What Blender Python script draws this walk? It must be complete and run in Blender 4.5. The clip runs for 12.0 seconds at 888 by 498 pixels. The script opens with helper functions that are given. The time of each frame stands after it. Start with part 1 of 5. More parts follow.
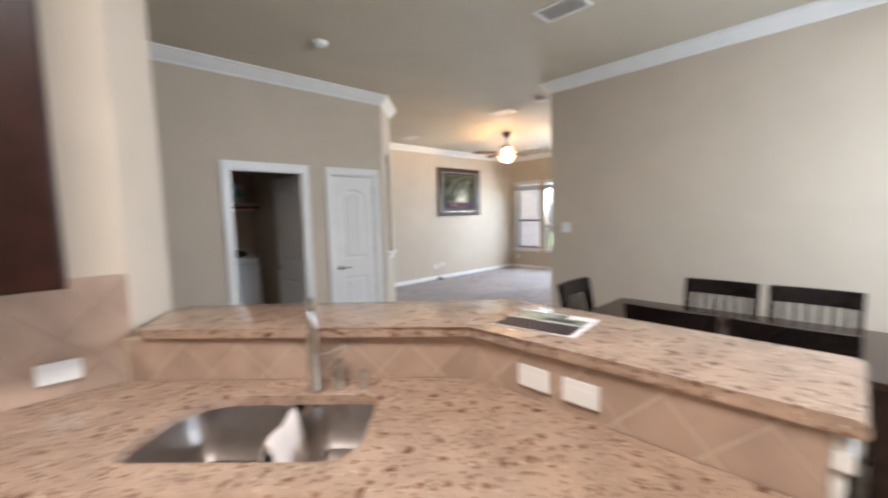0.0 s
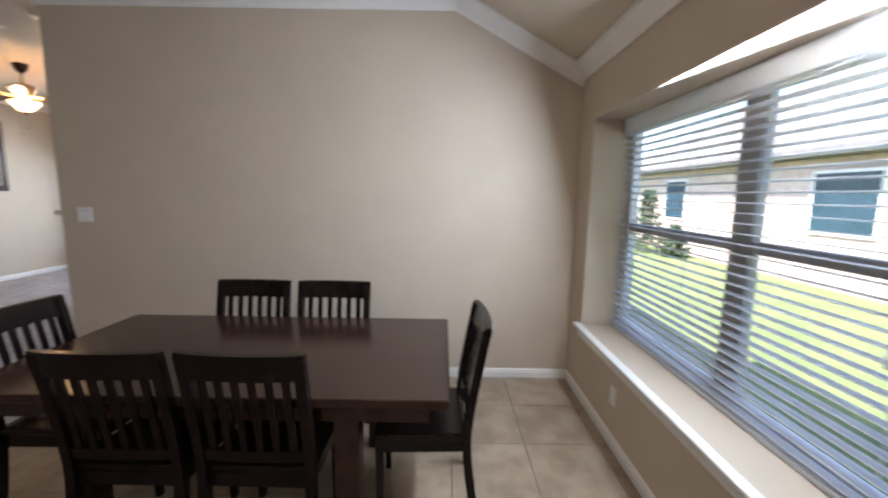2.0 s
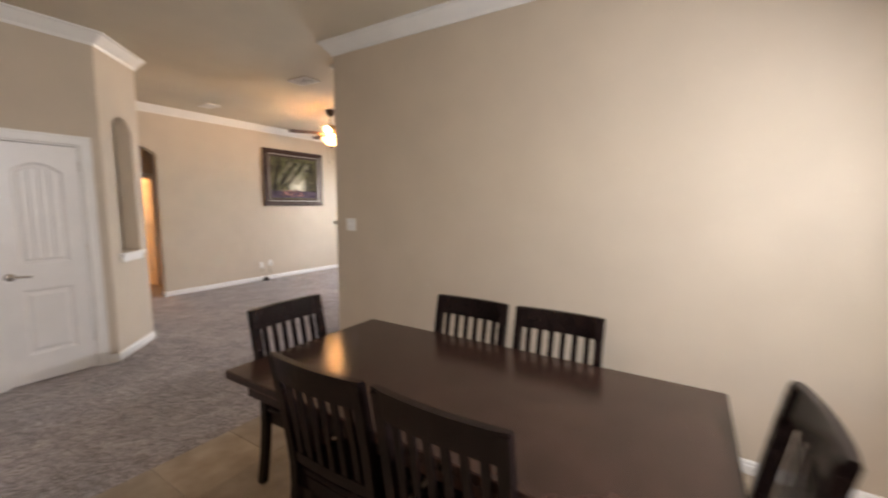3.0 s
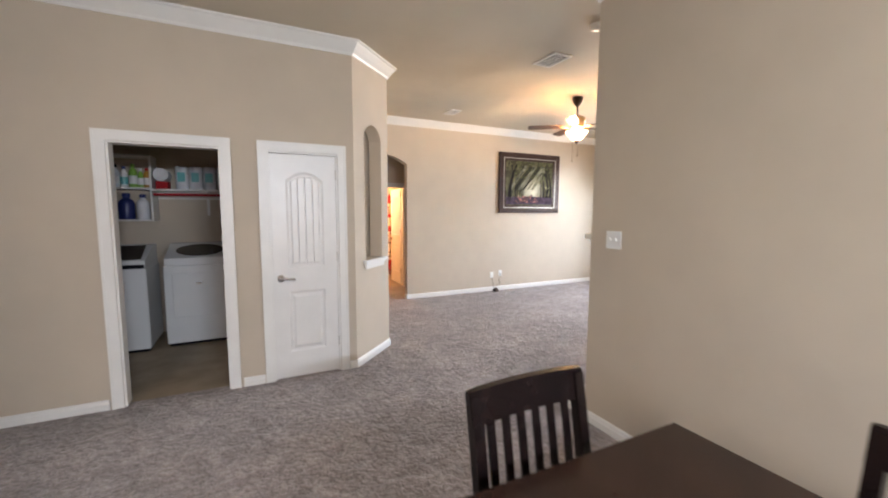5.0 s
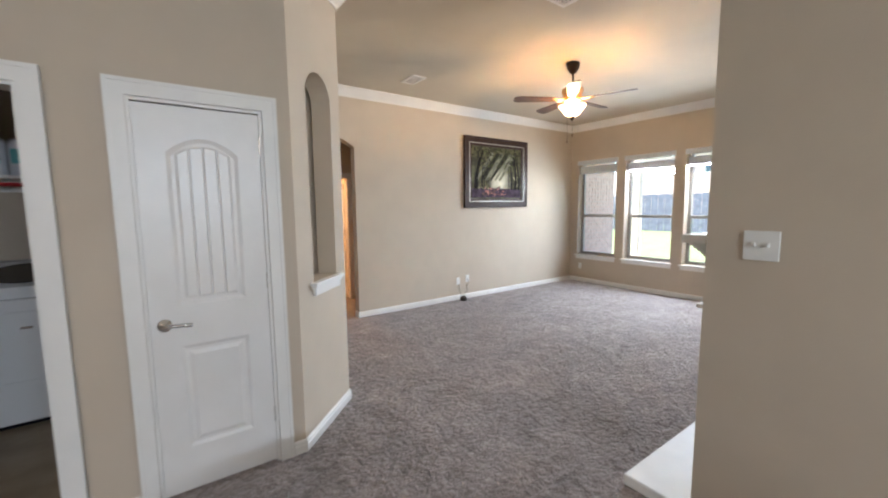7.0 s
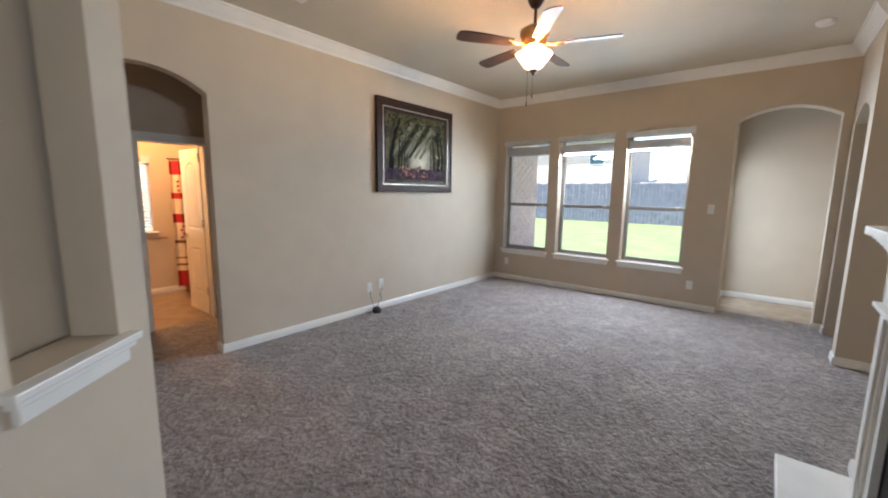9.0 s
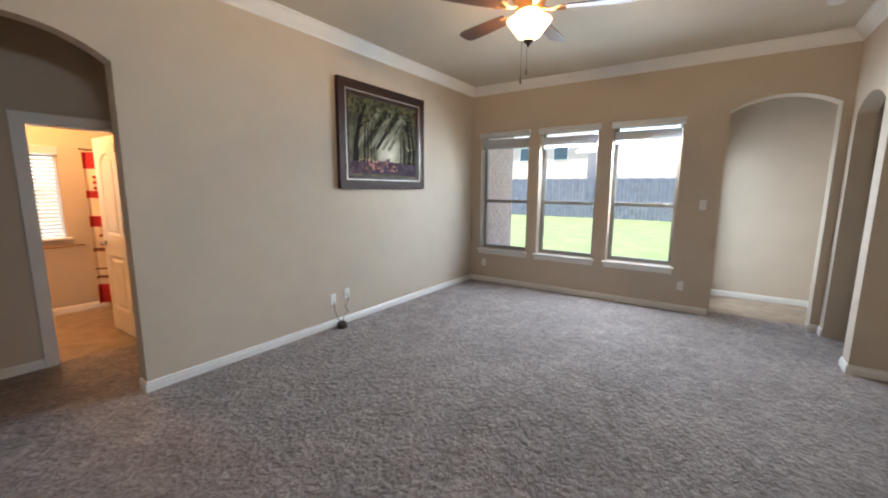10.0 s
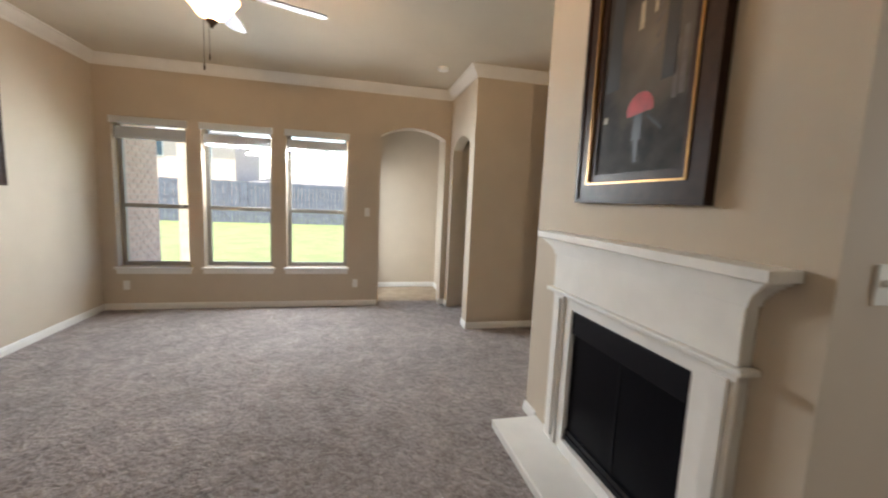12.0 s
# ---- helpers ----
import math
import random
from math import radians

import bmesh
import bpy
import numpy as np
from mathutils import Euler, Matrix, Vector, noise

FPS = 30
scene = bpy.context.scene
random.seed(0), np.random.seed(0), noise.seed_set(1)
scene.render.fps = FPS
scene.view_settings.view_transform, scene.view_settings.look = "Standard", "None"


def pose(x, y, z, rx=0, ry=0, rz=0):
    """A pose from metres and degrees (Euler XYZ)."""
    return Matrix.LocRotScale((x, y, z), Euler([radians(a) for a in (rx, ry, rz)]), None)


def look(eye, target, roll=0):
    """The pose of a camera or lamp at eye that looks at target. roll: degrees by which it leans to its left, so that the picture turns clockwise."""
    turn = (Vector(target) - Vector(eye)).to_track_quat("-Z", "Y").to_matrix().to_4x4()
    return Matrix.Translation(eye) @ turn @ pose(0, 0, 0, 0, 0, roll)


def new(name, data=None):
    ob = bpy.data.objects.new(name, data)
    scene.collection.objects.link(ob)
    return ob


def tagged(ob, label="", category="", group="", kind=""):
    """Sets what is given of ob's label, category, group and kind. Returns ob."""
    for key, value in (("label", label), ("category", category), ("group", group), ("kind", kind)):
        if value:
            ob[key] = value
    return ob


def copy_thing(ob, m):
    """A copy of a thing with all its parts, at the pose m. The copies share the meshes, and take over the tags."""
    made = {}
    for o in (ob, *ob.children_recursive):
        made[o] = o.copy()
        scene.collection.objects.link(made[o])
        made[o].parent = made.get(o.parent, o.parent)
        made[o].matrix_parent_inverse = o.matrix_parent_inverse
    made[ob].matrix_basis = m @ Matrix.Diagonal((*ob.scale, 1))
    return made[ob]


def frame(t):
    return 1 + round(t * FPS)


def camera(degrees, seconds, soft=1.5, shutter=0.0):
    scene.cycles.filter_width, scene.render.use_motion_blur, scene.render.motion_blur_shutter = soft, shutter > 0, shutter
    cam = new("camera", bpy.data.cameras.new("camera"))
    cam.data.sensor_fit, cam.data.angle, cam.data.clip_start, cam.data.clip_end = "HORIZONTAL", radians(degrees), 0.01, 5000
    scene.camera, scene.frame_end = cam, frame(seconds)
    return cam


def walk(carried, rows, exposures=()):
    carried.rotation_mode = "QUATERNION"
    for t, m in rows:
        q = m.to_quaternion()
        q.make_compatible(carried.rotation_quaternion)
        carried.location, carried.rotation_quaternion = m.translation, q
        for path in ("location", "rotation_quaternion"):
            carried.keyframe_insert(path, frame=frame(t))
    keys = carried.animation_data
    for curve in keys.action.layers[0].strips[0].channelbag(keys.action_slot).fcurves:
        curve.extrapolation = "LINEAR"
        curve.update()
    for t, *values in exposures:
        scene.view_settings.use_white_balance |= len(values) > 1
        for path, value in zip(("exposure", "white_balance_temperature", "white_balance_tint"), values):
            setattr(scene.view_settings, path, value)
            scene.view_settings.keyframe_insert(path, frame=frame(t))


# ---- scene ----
cam = camera(97.0, 12.0, 2.0, 0.5)
PATH = [
    (0, (0.015, 0.180, 1.527), (1.380, 1.631, 1.351), -1.5),
    (0.5, (0.223, 0.017, 1.519), (2.006, 0.897, 1.309), -0.4),
    (1, (0.473, -0.080, 1.512), (2.426, 0.285, 1.281), 0.6),
    (1.5, (0.774, -0.191, 1.549), (2.758, -0.220, 1.297), -0.3),
    (1.8, (0.954, -0.273, 1.544), (2.932, -0.374, 1.266), -0.1),
    (2, (1.068, -0.337, 1.537), (3.049, -0.338, 1.264), 0.9),
    (2.5, (1.316, -0.330, 1.552), (3.227, 0.185, 1.267), 1.5),
    (3, (1.524, -0.192, 1.532), (3.209, 0.863, 1.307), 0.4),
    (3.5, (1.748, -0.057, 1.516), (3.063, 1.438, 1.326), -0.1),
    (3.7, (1.850, 0.015, 1.524), (2.991, 1.648, 1.341), 0.4),
    (5.5, (2.130, 1.075, 1.527), (2.992, 2.869, 1.331), 0.2),
    (6, (2.156, 1.437, 1.505), (3.080, 3.199, 1.303), 0.1),
    (6.5, (2.189, 1.772, 1.518), (3.259, 3.448, 1.301), -0.8),
    (7, (2.332, 2.052, 1.502), (3.493, 3.667, 1.288), -0.6),
    (7.2, (2.377, 2.167, 1.510), (3.585, 3.748, 1.296), -0.5),
    (8.8, (2.987, 3.148, 1.479), (4.479, 4.450, 1.205), 1.0),
    (9, (3.083, 3.251, 1.489), (4.607, 4.514, 1.204), 0.7),
    (9.5, (3.225, 3.518, 1.491), (4.812, 4.700, 1.203), 0.5),
    (10, (3.475, 3.698, 1.489), (5.101, 4.822, 1.186), 0.4),
    (10.5, (3.651, 3.892, 1.503), (5.377, 4.852, 1.190), 0.7),
    (10.7, (3.668, 3.936, 1.500), (5.504, 4.679, 1.218), -0.0),
    (10.9, (3.688, 4.017, 1.503), (5.613, 4.483, 1.218), 0.7),
    (11, (3.707, 4.037, 1.502), (5.663, 4.368, 1.247), 0.2),
    (11.5, (3.645, 4.073, 1.482), (5.624, 3.890, 1.260), 1.4),
    (12, (3.488, 4.048, 1.513), (5.420, 3.588, 1.273), 2.5),
]
EXPOSURES = [(0.0, 2.82, 5950, 11), (0.7, 2.43, 5850, 11), (1.5, 2.07, 5700, 12), (2.0, 2.1, 6050, 15), (2.5, 2.15, 7300, 20), (3.5, 2.72, 6900, 18), (5.5, 2.93, 6300, 14), (6.0, 2.73, 6200, 13), (7.0, 2.57, 6100, 11), (9.5, 2.05, 6000, 10), (11.0, 2.06, 6500, 10), (12.0, 2.13, 6800, 11)]
walk(cam, [(t, look(eye, target, roll)) for t, eye, target, roll in PATH], EXPOSURES)

# ---- world and lights ----
world = bpy.data.worlds.new("sky")
scene.world = world
world.use_nodes = True
wn = world.node_tree.nodes
sky = wn.new("ShaderNodeTexSky")
sky.sky_type = "NISHITA"
sky.sun_disc = False
sky.sun_elevation, sky.sun_rotation = radians(58), radians(-20)
world.node_tree.links.new(sky.outputs[0], wn["Background"].inputs[0])
wn["Background"].inputs[1].default_value = 0.15

sun = new("sun", bpy.data.lights.new("sun", "SUN"))
sun.data.energy, sun.data.angle, sun.data.color = 5.0, radians(0.5), (1.0, 0.95, 0.86)
sun.matrix_world = look((-10 * math.sin(radians(20)), 10 * math.cos(radians(20)), 16), (0, 0, 0))


def area_light(name, eye, target, width, height, watts, colour):
    ob = new(name, bpy.data.lights.new(name, "AREA"))
    ob.data.shape, ob.data.size, ob.data.size_y = "RECTANGLE", width, height
    ob.data.energy, ob.data.color = watts, colour
    ob.matrix_world = look(eye, target)
    return ob


DAY = (0.80, 0.90, 1.0)
area_light("window_light_dining", (2.80, -1.50, 2.00), (2.0, 2.6, 0.75), 1.3, 0.05, 19, DAY)
for wy, watts in ((5.48, 15), (4.53, 20)):
    area_light("window_light_living", (9.165, wy, 2.06), (4.5, wy - 1.0, 0.2), 0.68, 0.10, watts, DAY)
area_light("window_light_nook", (9.70, 3.79, 1.1), (9.70, 2.0, 0.9), 0.7, 1.8, 4, DAY)


def lamp(name, place, watts, colour, size):
    ob = new(name, bpy.data.lights.new(name, "POINT"))
    ob.data.energy, ob.data.color, ob.data.shadow_soft_size = watts, colour, size
    ob.location = place
    return ob


WARM = (1.0, 0.66, 0.36)
lamp("fan_bulb", (6.08, 4.83, 2.605), 20, WARM, 0.05)
lamp("bath_bulb", (4.35, 9.0, 2.45), 22, (1.0, 0.50, 0.18), 0.12)
# Added kitchen lamp, out of view, assumed from the warmly lit counter.
area_light("assumed_kitchen_lamp", (-0.35, 0.35, 2.93), (-0.35, 0.35, 0), 1.1, 0.3, 10, (1.0, 0.90, 0.80))


# ---- materials ----
def material(name, colour, rough=0.6, metal=0.0, vary=0.08, scale=6.0, bump=0.0, bump_scale=120.0, second=None, spec=0.5, island=False, emit=None, strength=0.0):
    m = bpy.data.materials.new(name)
    m.use_nodes = True
    nt = m.node_tree
    n, l = nt.nodes, nt.links
    b = n["Principled BSDF"]
    b.inputs["Roughness"].default_value, b.inputs["Metallic"].default_value = rough, metal
    b.inputs["Specular IOR Level"].default_value = spec
    geo = n.new("ShaderNodeNewGeometry")
    big = n.new("ShaderNodeTexNoise")
    big.inputs["Scale"].default_value, big.inputs["Detail"].default_value = scale, 5
    l.new(geo.outputs["Position"], big.inputs["Vector"])
    ramp = n.new("ShaderNodeValToRGB")
    lo = second or tuple(c * (1 - vary) for c in colour)
    hi = colour if second else tuple(min(1, c * (1 + vary)) for c in colour)
    ramp.color_ramp.elements[0].position, ramp.color_ramp.elements[1].position = 0.36, 0.64
    ramp.color_ramp.elements[0].color, ramp.color_ramp.elements[1].color = (*lo, 1), (*hi, 1)
    l.new(big.outputs["Fac"], ramp.inputs["Fac"])
    out = ramp.outputs["Color"]
    if island:
        info = n.new("ShaderNodeObjectInfo")
        hue = n.new("ShaderNodeHueSaturation")
        mp = n.new("ShaderNodeMapRange")
        mp.inputs["To Min"].default_value, mp.inputs["To Max"].default_value = 0.88, 1.10
        l.new(info.outputs["Random"], mp.inputs["Value"])
        l.new(mp.outputs["Result"], hue.inputs["Value"])
        l.new(out, hue.inputs["Color"])
        out = hue.outputs["Color"]
    l.new(out, b.inputs["Base Color"])
    if bump:
        fine = n.new("ShaderNodeTexNoise")
        fine.inputs["Scale"].default_value, fine.inputs["Detail"].default_value = bump_scale, 3
        l.new(geo.outputs["Position"], fine.inputs["Vector"])
        bp = n.new("ShaderNodeBump")
        bp.inputs["Strength"].default_value, bp.inputs["Distance"].default_value = bump, 0.01
        l.new(fine.outputs["Fac"], bp.inputs["Height"])
        l.new(bp.outputs["Normal"], b.inputs["Normal"])
    if emit:
        b.inputs["Emission Color"].default_value, b.inputs["Emission Strength"].default_value = (*emit, 1), strength
    return m


def granite_material():
    m = material("granite", (0.40, 0.28, 0.205), 0.14, vary=0.12, scale=9)
    n, l = m.node_tree.nodes, m.node_tree.links
    b = n["Principled BSDF"]
    base = b.inputs["Base Color"].links[0].from_socket
    geo = n.new("ShaderNodeNewGeometry")
    for scale, low, high, colour in ((38, 0.60, 0.66, (0.20, 0.10, 0.06)), (75, 0.62, 0.67, (0.10, 0.06, 0.045)), (60, 0.63, 0.70, (0.58, 0.48, 0.39)), (24, 0.62, 0.66, (0.15, 0.075, 0.045))):
        tex = n.new("ShaderNodeTexNoise")
        tex.inputs["Scale"].default_value, tex.inputs["Detail"].default_value = scale, 4
        off = n.new("ShaderNodeVectorMath")
        off.inputs[1].default_value = (scale, scale * 0.7, 3)
        l.new(geo.outputs["Position"], off.inputs[0])
        l.new(off.outputs[0], tex.inputs["Vector"])
        r = n.new("ShaderNodeValToRGB")
        r.color_ramp.elements[0].position, r.color_ramp.elements[1].position = low, high
        l.new(tex.outputs["Fac"], r.inputs["Fac"])
        mix = n.new("ShaderNodeMixRGB")
        mix.inputs[2].default_value = (*colour, 1)
        l.new(r.outputs["Color"], mix.inputs[0])
        l.new(base, mix.inputs[1])
        base = mix.outputs[0]
    l.new(base, b.inputs["Base Color"])
    return m


def carpet_material():
    m = material("carpet", (0.28, 0.238, 0.225), 1.0, spec=0.1)
    n, l = m.node_tree.nodes, m.node_tree.links
    b = n["Principled BSDF"]
    base = b.inputs["Base Color"].links[0].from_socket
    geo = n.new("ShaderNodeNewGeometry")
    tones = []
    for scale, twist, lo, hi in ((1.5, 0.8, 0.90, 1.10), (7, 1.2, 0.82, 1.16), (30, 0.6, 0.78, 1.20), (120, 0.0, 0.78, 1.22)):
        tex = n.new("ShaderNodeTexNoise")
        tex.inputs["Scale"].default_value, tex.inputs["Detail"].default_value = scale, 4
        tex.inputs["Distortion"].default_value = twist
        l.new(geo.outputs["Position"], tex.inputs["Vector"])
        mp = n.new("ShaderNodeMapRange")
        mp.inputs["From Min"].default_value, mp.inputs["From Max"].default_value = 0.36, 0.64
        mp.inputs["To Min"].default_value, mp.inputs["To Max"].default_value = lo, hi
        l.new(tex.outputs["Fac"], mp.inputs["Value"])
        mul = n.new("ShaderNodeMixRGB")
        mul.blend_type = "MULTIPLY"
        mul.inputs[0].default_value = 1
        l.new(base, mul.inputs[1])
        l.new(mp.outputs["Result"], mul.inputs[2])
        base = mul.outputs[0]
        tones.append(tex)
    l.new(base, b.inputs["Base Color"])
    add = n.new("ShaderNodeMath")
    l.new(tones[1].outputs["Fac"], add.inputs[0])
    l.new(tones[2].outputs["Fac"], add.inputs[1])
    bp = n.new("ShaderNodeBump")
    bp.inputs["Strength"].default_value, bp.inputs["Distance"].default_value = 0.9, 0.03
    l.new(add.outputs[0], bp.inputs["Height"])
    l.new(bp.outputs["Normal"], b.inputs["Normal"])
    b.inputs["Sheen Weight"].default_value = 0.25
    return m


def glass_material(name, colour=(1, 1, 1)):
    m = bpy.data.materials.new(name)
    m.use_nodes = True
    b = m.node_tree.nodes["Principled BSDF"]
    b.inputs["Base Color"].default_value = (*colour, 1)
    b.inputs["Transmission Weight"].default_value, b.inputs["Roughness"].default_value, b.inputs["IOR"].default_value = 1, 0.0, 1.05
    return m


WALL = material("wall_paint", (0.555, 0.468, 0.365), 0.75, vary=0.025, scale=3, bump=0.10, bump_scale=180)
CEIL = material("ceiling_paint", (0.60, 0.53, 0.42), 0.85, vary=0.025, scale=2, bump=0.2, bump_scale=90)
TRIM = material("white_trim_paint", (0.80, 0.78, 0.74), 0.38, vary=0.02, bump=0.02, bump_scale=60)
DOORP = material("white_door_paint", (0.78, 0.76, 0.73), 0.34, vary=0.02, bump=0.04, bump_scale=40)
CARPET = carpet_material()
TILE = material("floor_tile_travertine", (0.36, 0.28, 0.20), 0.36, second=(0.25, 0.185, 0.125), scale=6, bump=0.05, bump_scale=40, island=True)
GROUT = material("grout", (0.30, 0.232, 0.168), 0.9, bump=0.2)
SPLASH = material("tumbled_travertine", (0.46, 0.335, 0.255), 0.34, second=(0.37, 0.265, 0.20), scale=7, bump=0.12, bump_scale=60, island=True)
SPLASHBED = material("splash_grout", (0.50, 0.38, 0.30), 0.9, bump=0.2)
LAUNDRY_TILE = material("laundry_vinyl", (0.34, 0.26, 0.17), 0.5, second=(0.25, 0.19, 0.12), scale=4)
GRANITE = granite_material()
ESPRESSO = material("espresso_wood", (0.012, 0.0065, 0.006), 0.24, second=(0.006, 0.0035, 0.0035), spec=0.22, scale=14, bump=0.03, bump_scale=50)
TABLEWOOD = material("dark_walnut_table", (0.036, 0.017, 0.012), 0.20, second=(0.023, 0.011, 0.008), spec=0.4, scale=11, bump=0.02, bump_scale=50)
CABINET = material("dark_cherry_cabinet", (0.032, 0.011, 0.008), 0.35, second=(0.018, 0.007, 0.005), scale=10, spec=0.2)
STEEL = material("brushed_steel", (0.40, 0.36, 0.33), 0.36, 1.0, vary=0.05, scale=30)
NICKEL = material("satin_nickel", (0.62, 0.60, 0.57), 0.22, 1.0, vary=0.03)
BRONZE = material("oil_bronze", (0.09, 0.055, 0.035), 0.35, 0.7, vary=0.1)
BRASSY = material("antique_brass", (0.45, 0.28, 0.13), 0.35, 0.9, vary=0.1)
FRAME = material("dark_picture_frame", (0.034, 0.016, 0.011), 0.42, second=(0.046, 0.021, 0.013), scale=20, spec=0.14)
SILVERLIP = material("silver_gilt_lip", (0.42, 0.37, 0.30), 0.35, 0.6)
GOLDLIP = material("gold_lip", (0.42, 0.23, 0.08), 0.35, 0.7)
BLACK = material("black_metal", (0.006, 0.006, 0.009), 0.4, spec=0.12)
BLACKGLASS = material("black_firebox_glass", (0.004, 0.004, 0.006), 0.35, spec=0.06)
STONE = material("cast_stone_white", (0.86, 0.84, 0.80), 0.55, vary=0.03, bump=0.06, bump_scale=70)
PLASTIC = material("white_plastic", (0.80, 0.79, 0.76), 0.35, vary=0.01)
APPLIANCE = material("white_enamel", (0.76, 0.76, 0.76), 0.22, vary=0.01)
DARKLID = material("dark_glass_lid", (0.03, 0.022, 0.02), 0.12)
BLIND = material("white_blind_slat", (0.80, 0.81, 0.82), 0.45, vary=0.02)
WINFRAME = material("grey_window_frame", (0.36, 0.34, 0.31), 0.45, vary=0.04)
mt = BLIND.node_tree
tr = mt.nodes.new("ShaderNodeBsdfTranslucent")
tr.inputs[0].default_value = (0.80, 0.82, 0.85, 1)
mx = mt.nodes.new("ShaderNodeMixShader")
mx.inputs[0].default_value = 0.4
mt.links.new(mt.nodes["Principled BSDF"].outputs[0], mx.inputs[1])
mt.links.new(tr.outputs[0], mx.inputs[2])
mt.links.new(mx.outputs[0], mt.nodes["Material Output"].inputs[0])
PANE = glass_material("window_glass")
BRICK = material("pink_brick", (0.68, 0.53, 0.45), 0.85, second=(0.58, 0.43, 0.36), scale=9, bump=0.3, bump_scale=60)
PALEBRICK = material("pale_brick", (0.62, 0.50, 0.43), 0.85, second=(0.5, 0.38, 0.32), scale=9, bump=0.3, bump_scale=60)
MORTAR = material("mortar", (0.60, 0.53, 0.47), 0.95, bump=0.2)
GRASS = material("lawn_grass", (0.125, 0.16, 0.055), 0.9, second=(0.09, 0.12, 0.04), scale=1.3, bump=0.8, bump_scale=40)
FENCE = material("weathered_fence", (0.135, 0.145, 0.18), 0.9, second=(0.095, 0.10, 0.125), scale=3, bump=0.2, bump_scale=30)
ROOF = material("grey_shingle", (0.20, 0.19, 0.19), 0.9, second=(0.14, 0.13, 0.13), scale=10, bump=0.4, bump_scale=50)
HOUSEPANE = material("house_window_glass", (0.03, 0.06, 0.08), 0.2, vary=0.15, scale=2)
CONCRETE = material("concrete", (0.45, 0.42, 0.38), 0.9, bump=0.2)
LEAF = material("shrub_leaf", (0.05, 0.085, 0.035), 0.7, second=(0.03, 0.055, 0.025), scale=8)
GLOWGLASS = material("alabaster_bowl", (0.85, 0.65, 0.42), 0.4, emit=(1.0, 0.60, 0.27), strength=2.0)
BULB = material("bulb_glow", (0.9, 0.8, 0.6), 0.4, emit=(1.0, 0.75, 0.45), strength=5.0)
# Glow for the assumed kitchen light box, which stays out of view.
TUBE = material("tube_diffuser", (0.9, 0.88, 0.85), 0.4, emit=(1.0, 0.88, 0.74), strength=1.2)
CLOTH = material("cream_cloth", (0.72, 0.62, 0.55), 0.95, bump=0.3, bump_scale=300)
NAVY = material("navy_plastic", (0.02, 0.03, 0.13), 0.35)
GREEN = material("green_plastic", (0.22, 0.42, 0.06), 0.35)
AMBER = material("amber_plastic", (0.55, 0.28, 0.05), 0.35)
REDC = material("red_cloth", (0.40, 0.015, 0.02), 0.9, bump=0.2)
CREAMC = material("cream_curtain", (0.72, 0.62, 0.50), 0.9, bump=0.2)
BROWNC = material("brown_curtain", (0.22, 0.10, 0.06), 0.9, bump=0.2)
TEAL = material("teal_wrap", (0.12, 0.42, 0.42), 0.3)
PAPER = material("paper_white", (0.82, 0.80, 0.78), 0.8)
CLEARW = material("clear_wrap", (0.72, 0.72, 0.74), 0.15)
CORD = material("dark_cord", (0.05, 0.04, 0.035), 0.6)
PURPLE = material("dark_plum_print", (0.022, 0.010, 0.015), 0.4, spec=0.12)
PHOTO = material("grey_green_photo", (0.34, 0.36, 0.27), 0.25, second=(0.16, 0.18, 0.12), scale=22)
STRIPE = material("grey_print", (0.20, 0.175, 0.17), 0.35, spec=0.3)


# ---- mesh helpers ----
def box(bm, x0, x1, y0, y1, z0, z1, bevel=0.0):
    vs = [bm.verts.new(p) for p in ((x0, y0, z0), (x1, y0, z0), (x1, y1, z0), (x0, y1, z0), (x0, y0, z1), (x1, y0, z1), (x1, y1, z1), (x0, y1, z1))]
    fs = [bm.faces.new([vs[i] for i in f]) for f in ((3, 2, 1, 0), (4, 5, 6, 7), (0, 1, 5, 4), (1, 2, 6, 5), (2, 3, 7, 6), (3, 0, 4, 7))]
    if bevel:
        edges = list({e for f in fs for e in f.edges})
        bmesh.ops.bevel(bm, geom=edges, offset=bevel, segments=2, affect="EDGES", profile=0.5)
    return vs


def prism(bm, points, z0, z1, bevel=0.0):
    """A vertical prism over a counter-clockwise polygon."""
    lo = [bm.verts.new((x, y, z0)) for x, y in points]
    hi = [bm.verts.new((x, y, z1)) for x, y in points]
    n = len(points)
    fs = [bm.faces.new(list(reversed(lo))), bm.faces.new(hi)]
    fs += [bm.faces.new((lo[i], lo[(i + 1) % n], hi[(i + 1) % n], hi[i])) for i in range(n)]
    if bevel:
        edges = list({e for f in fs[:2] for e in f.edges})
        bmesh.ops.bevel(bm, geom=edges, offset=bevel, segments=3, affect="EDGES", profile=0.5)


def lathe(bm, profile, centre=(0, 0, 0), seg=24):
    """A turned shape from (radius, height) pairs."""
    rings = []
    for r, z in profile:
        rings.append([bm.verts.new((centre[0] + max(r, 1e-4) * math.cos(2 * math.pi * i / seg), centre[1] + max(r, 1e-4) * math.sin(2 * math.pi * i / seg), centre[2] + z)) for i in range(seg)])
    for a, b in zip(rings, rings[1:]):
        for i in range(seg):
            bm.faces.new((a[i], a[(i + 1) % seg], b[(i + 1) % seg], b[i]))
    bm.faces.new(list(reversed(rings[0])))
    bm.faces.new(rings[-1])


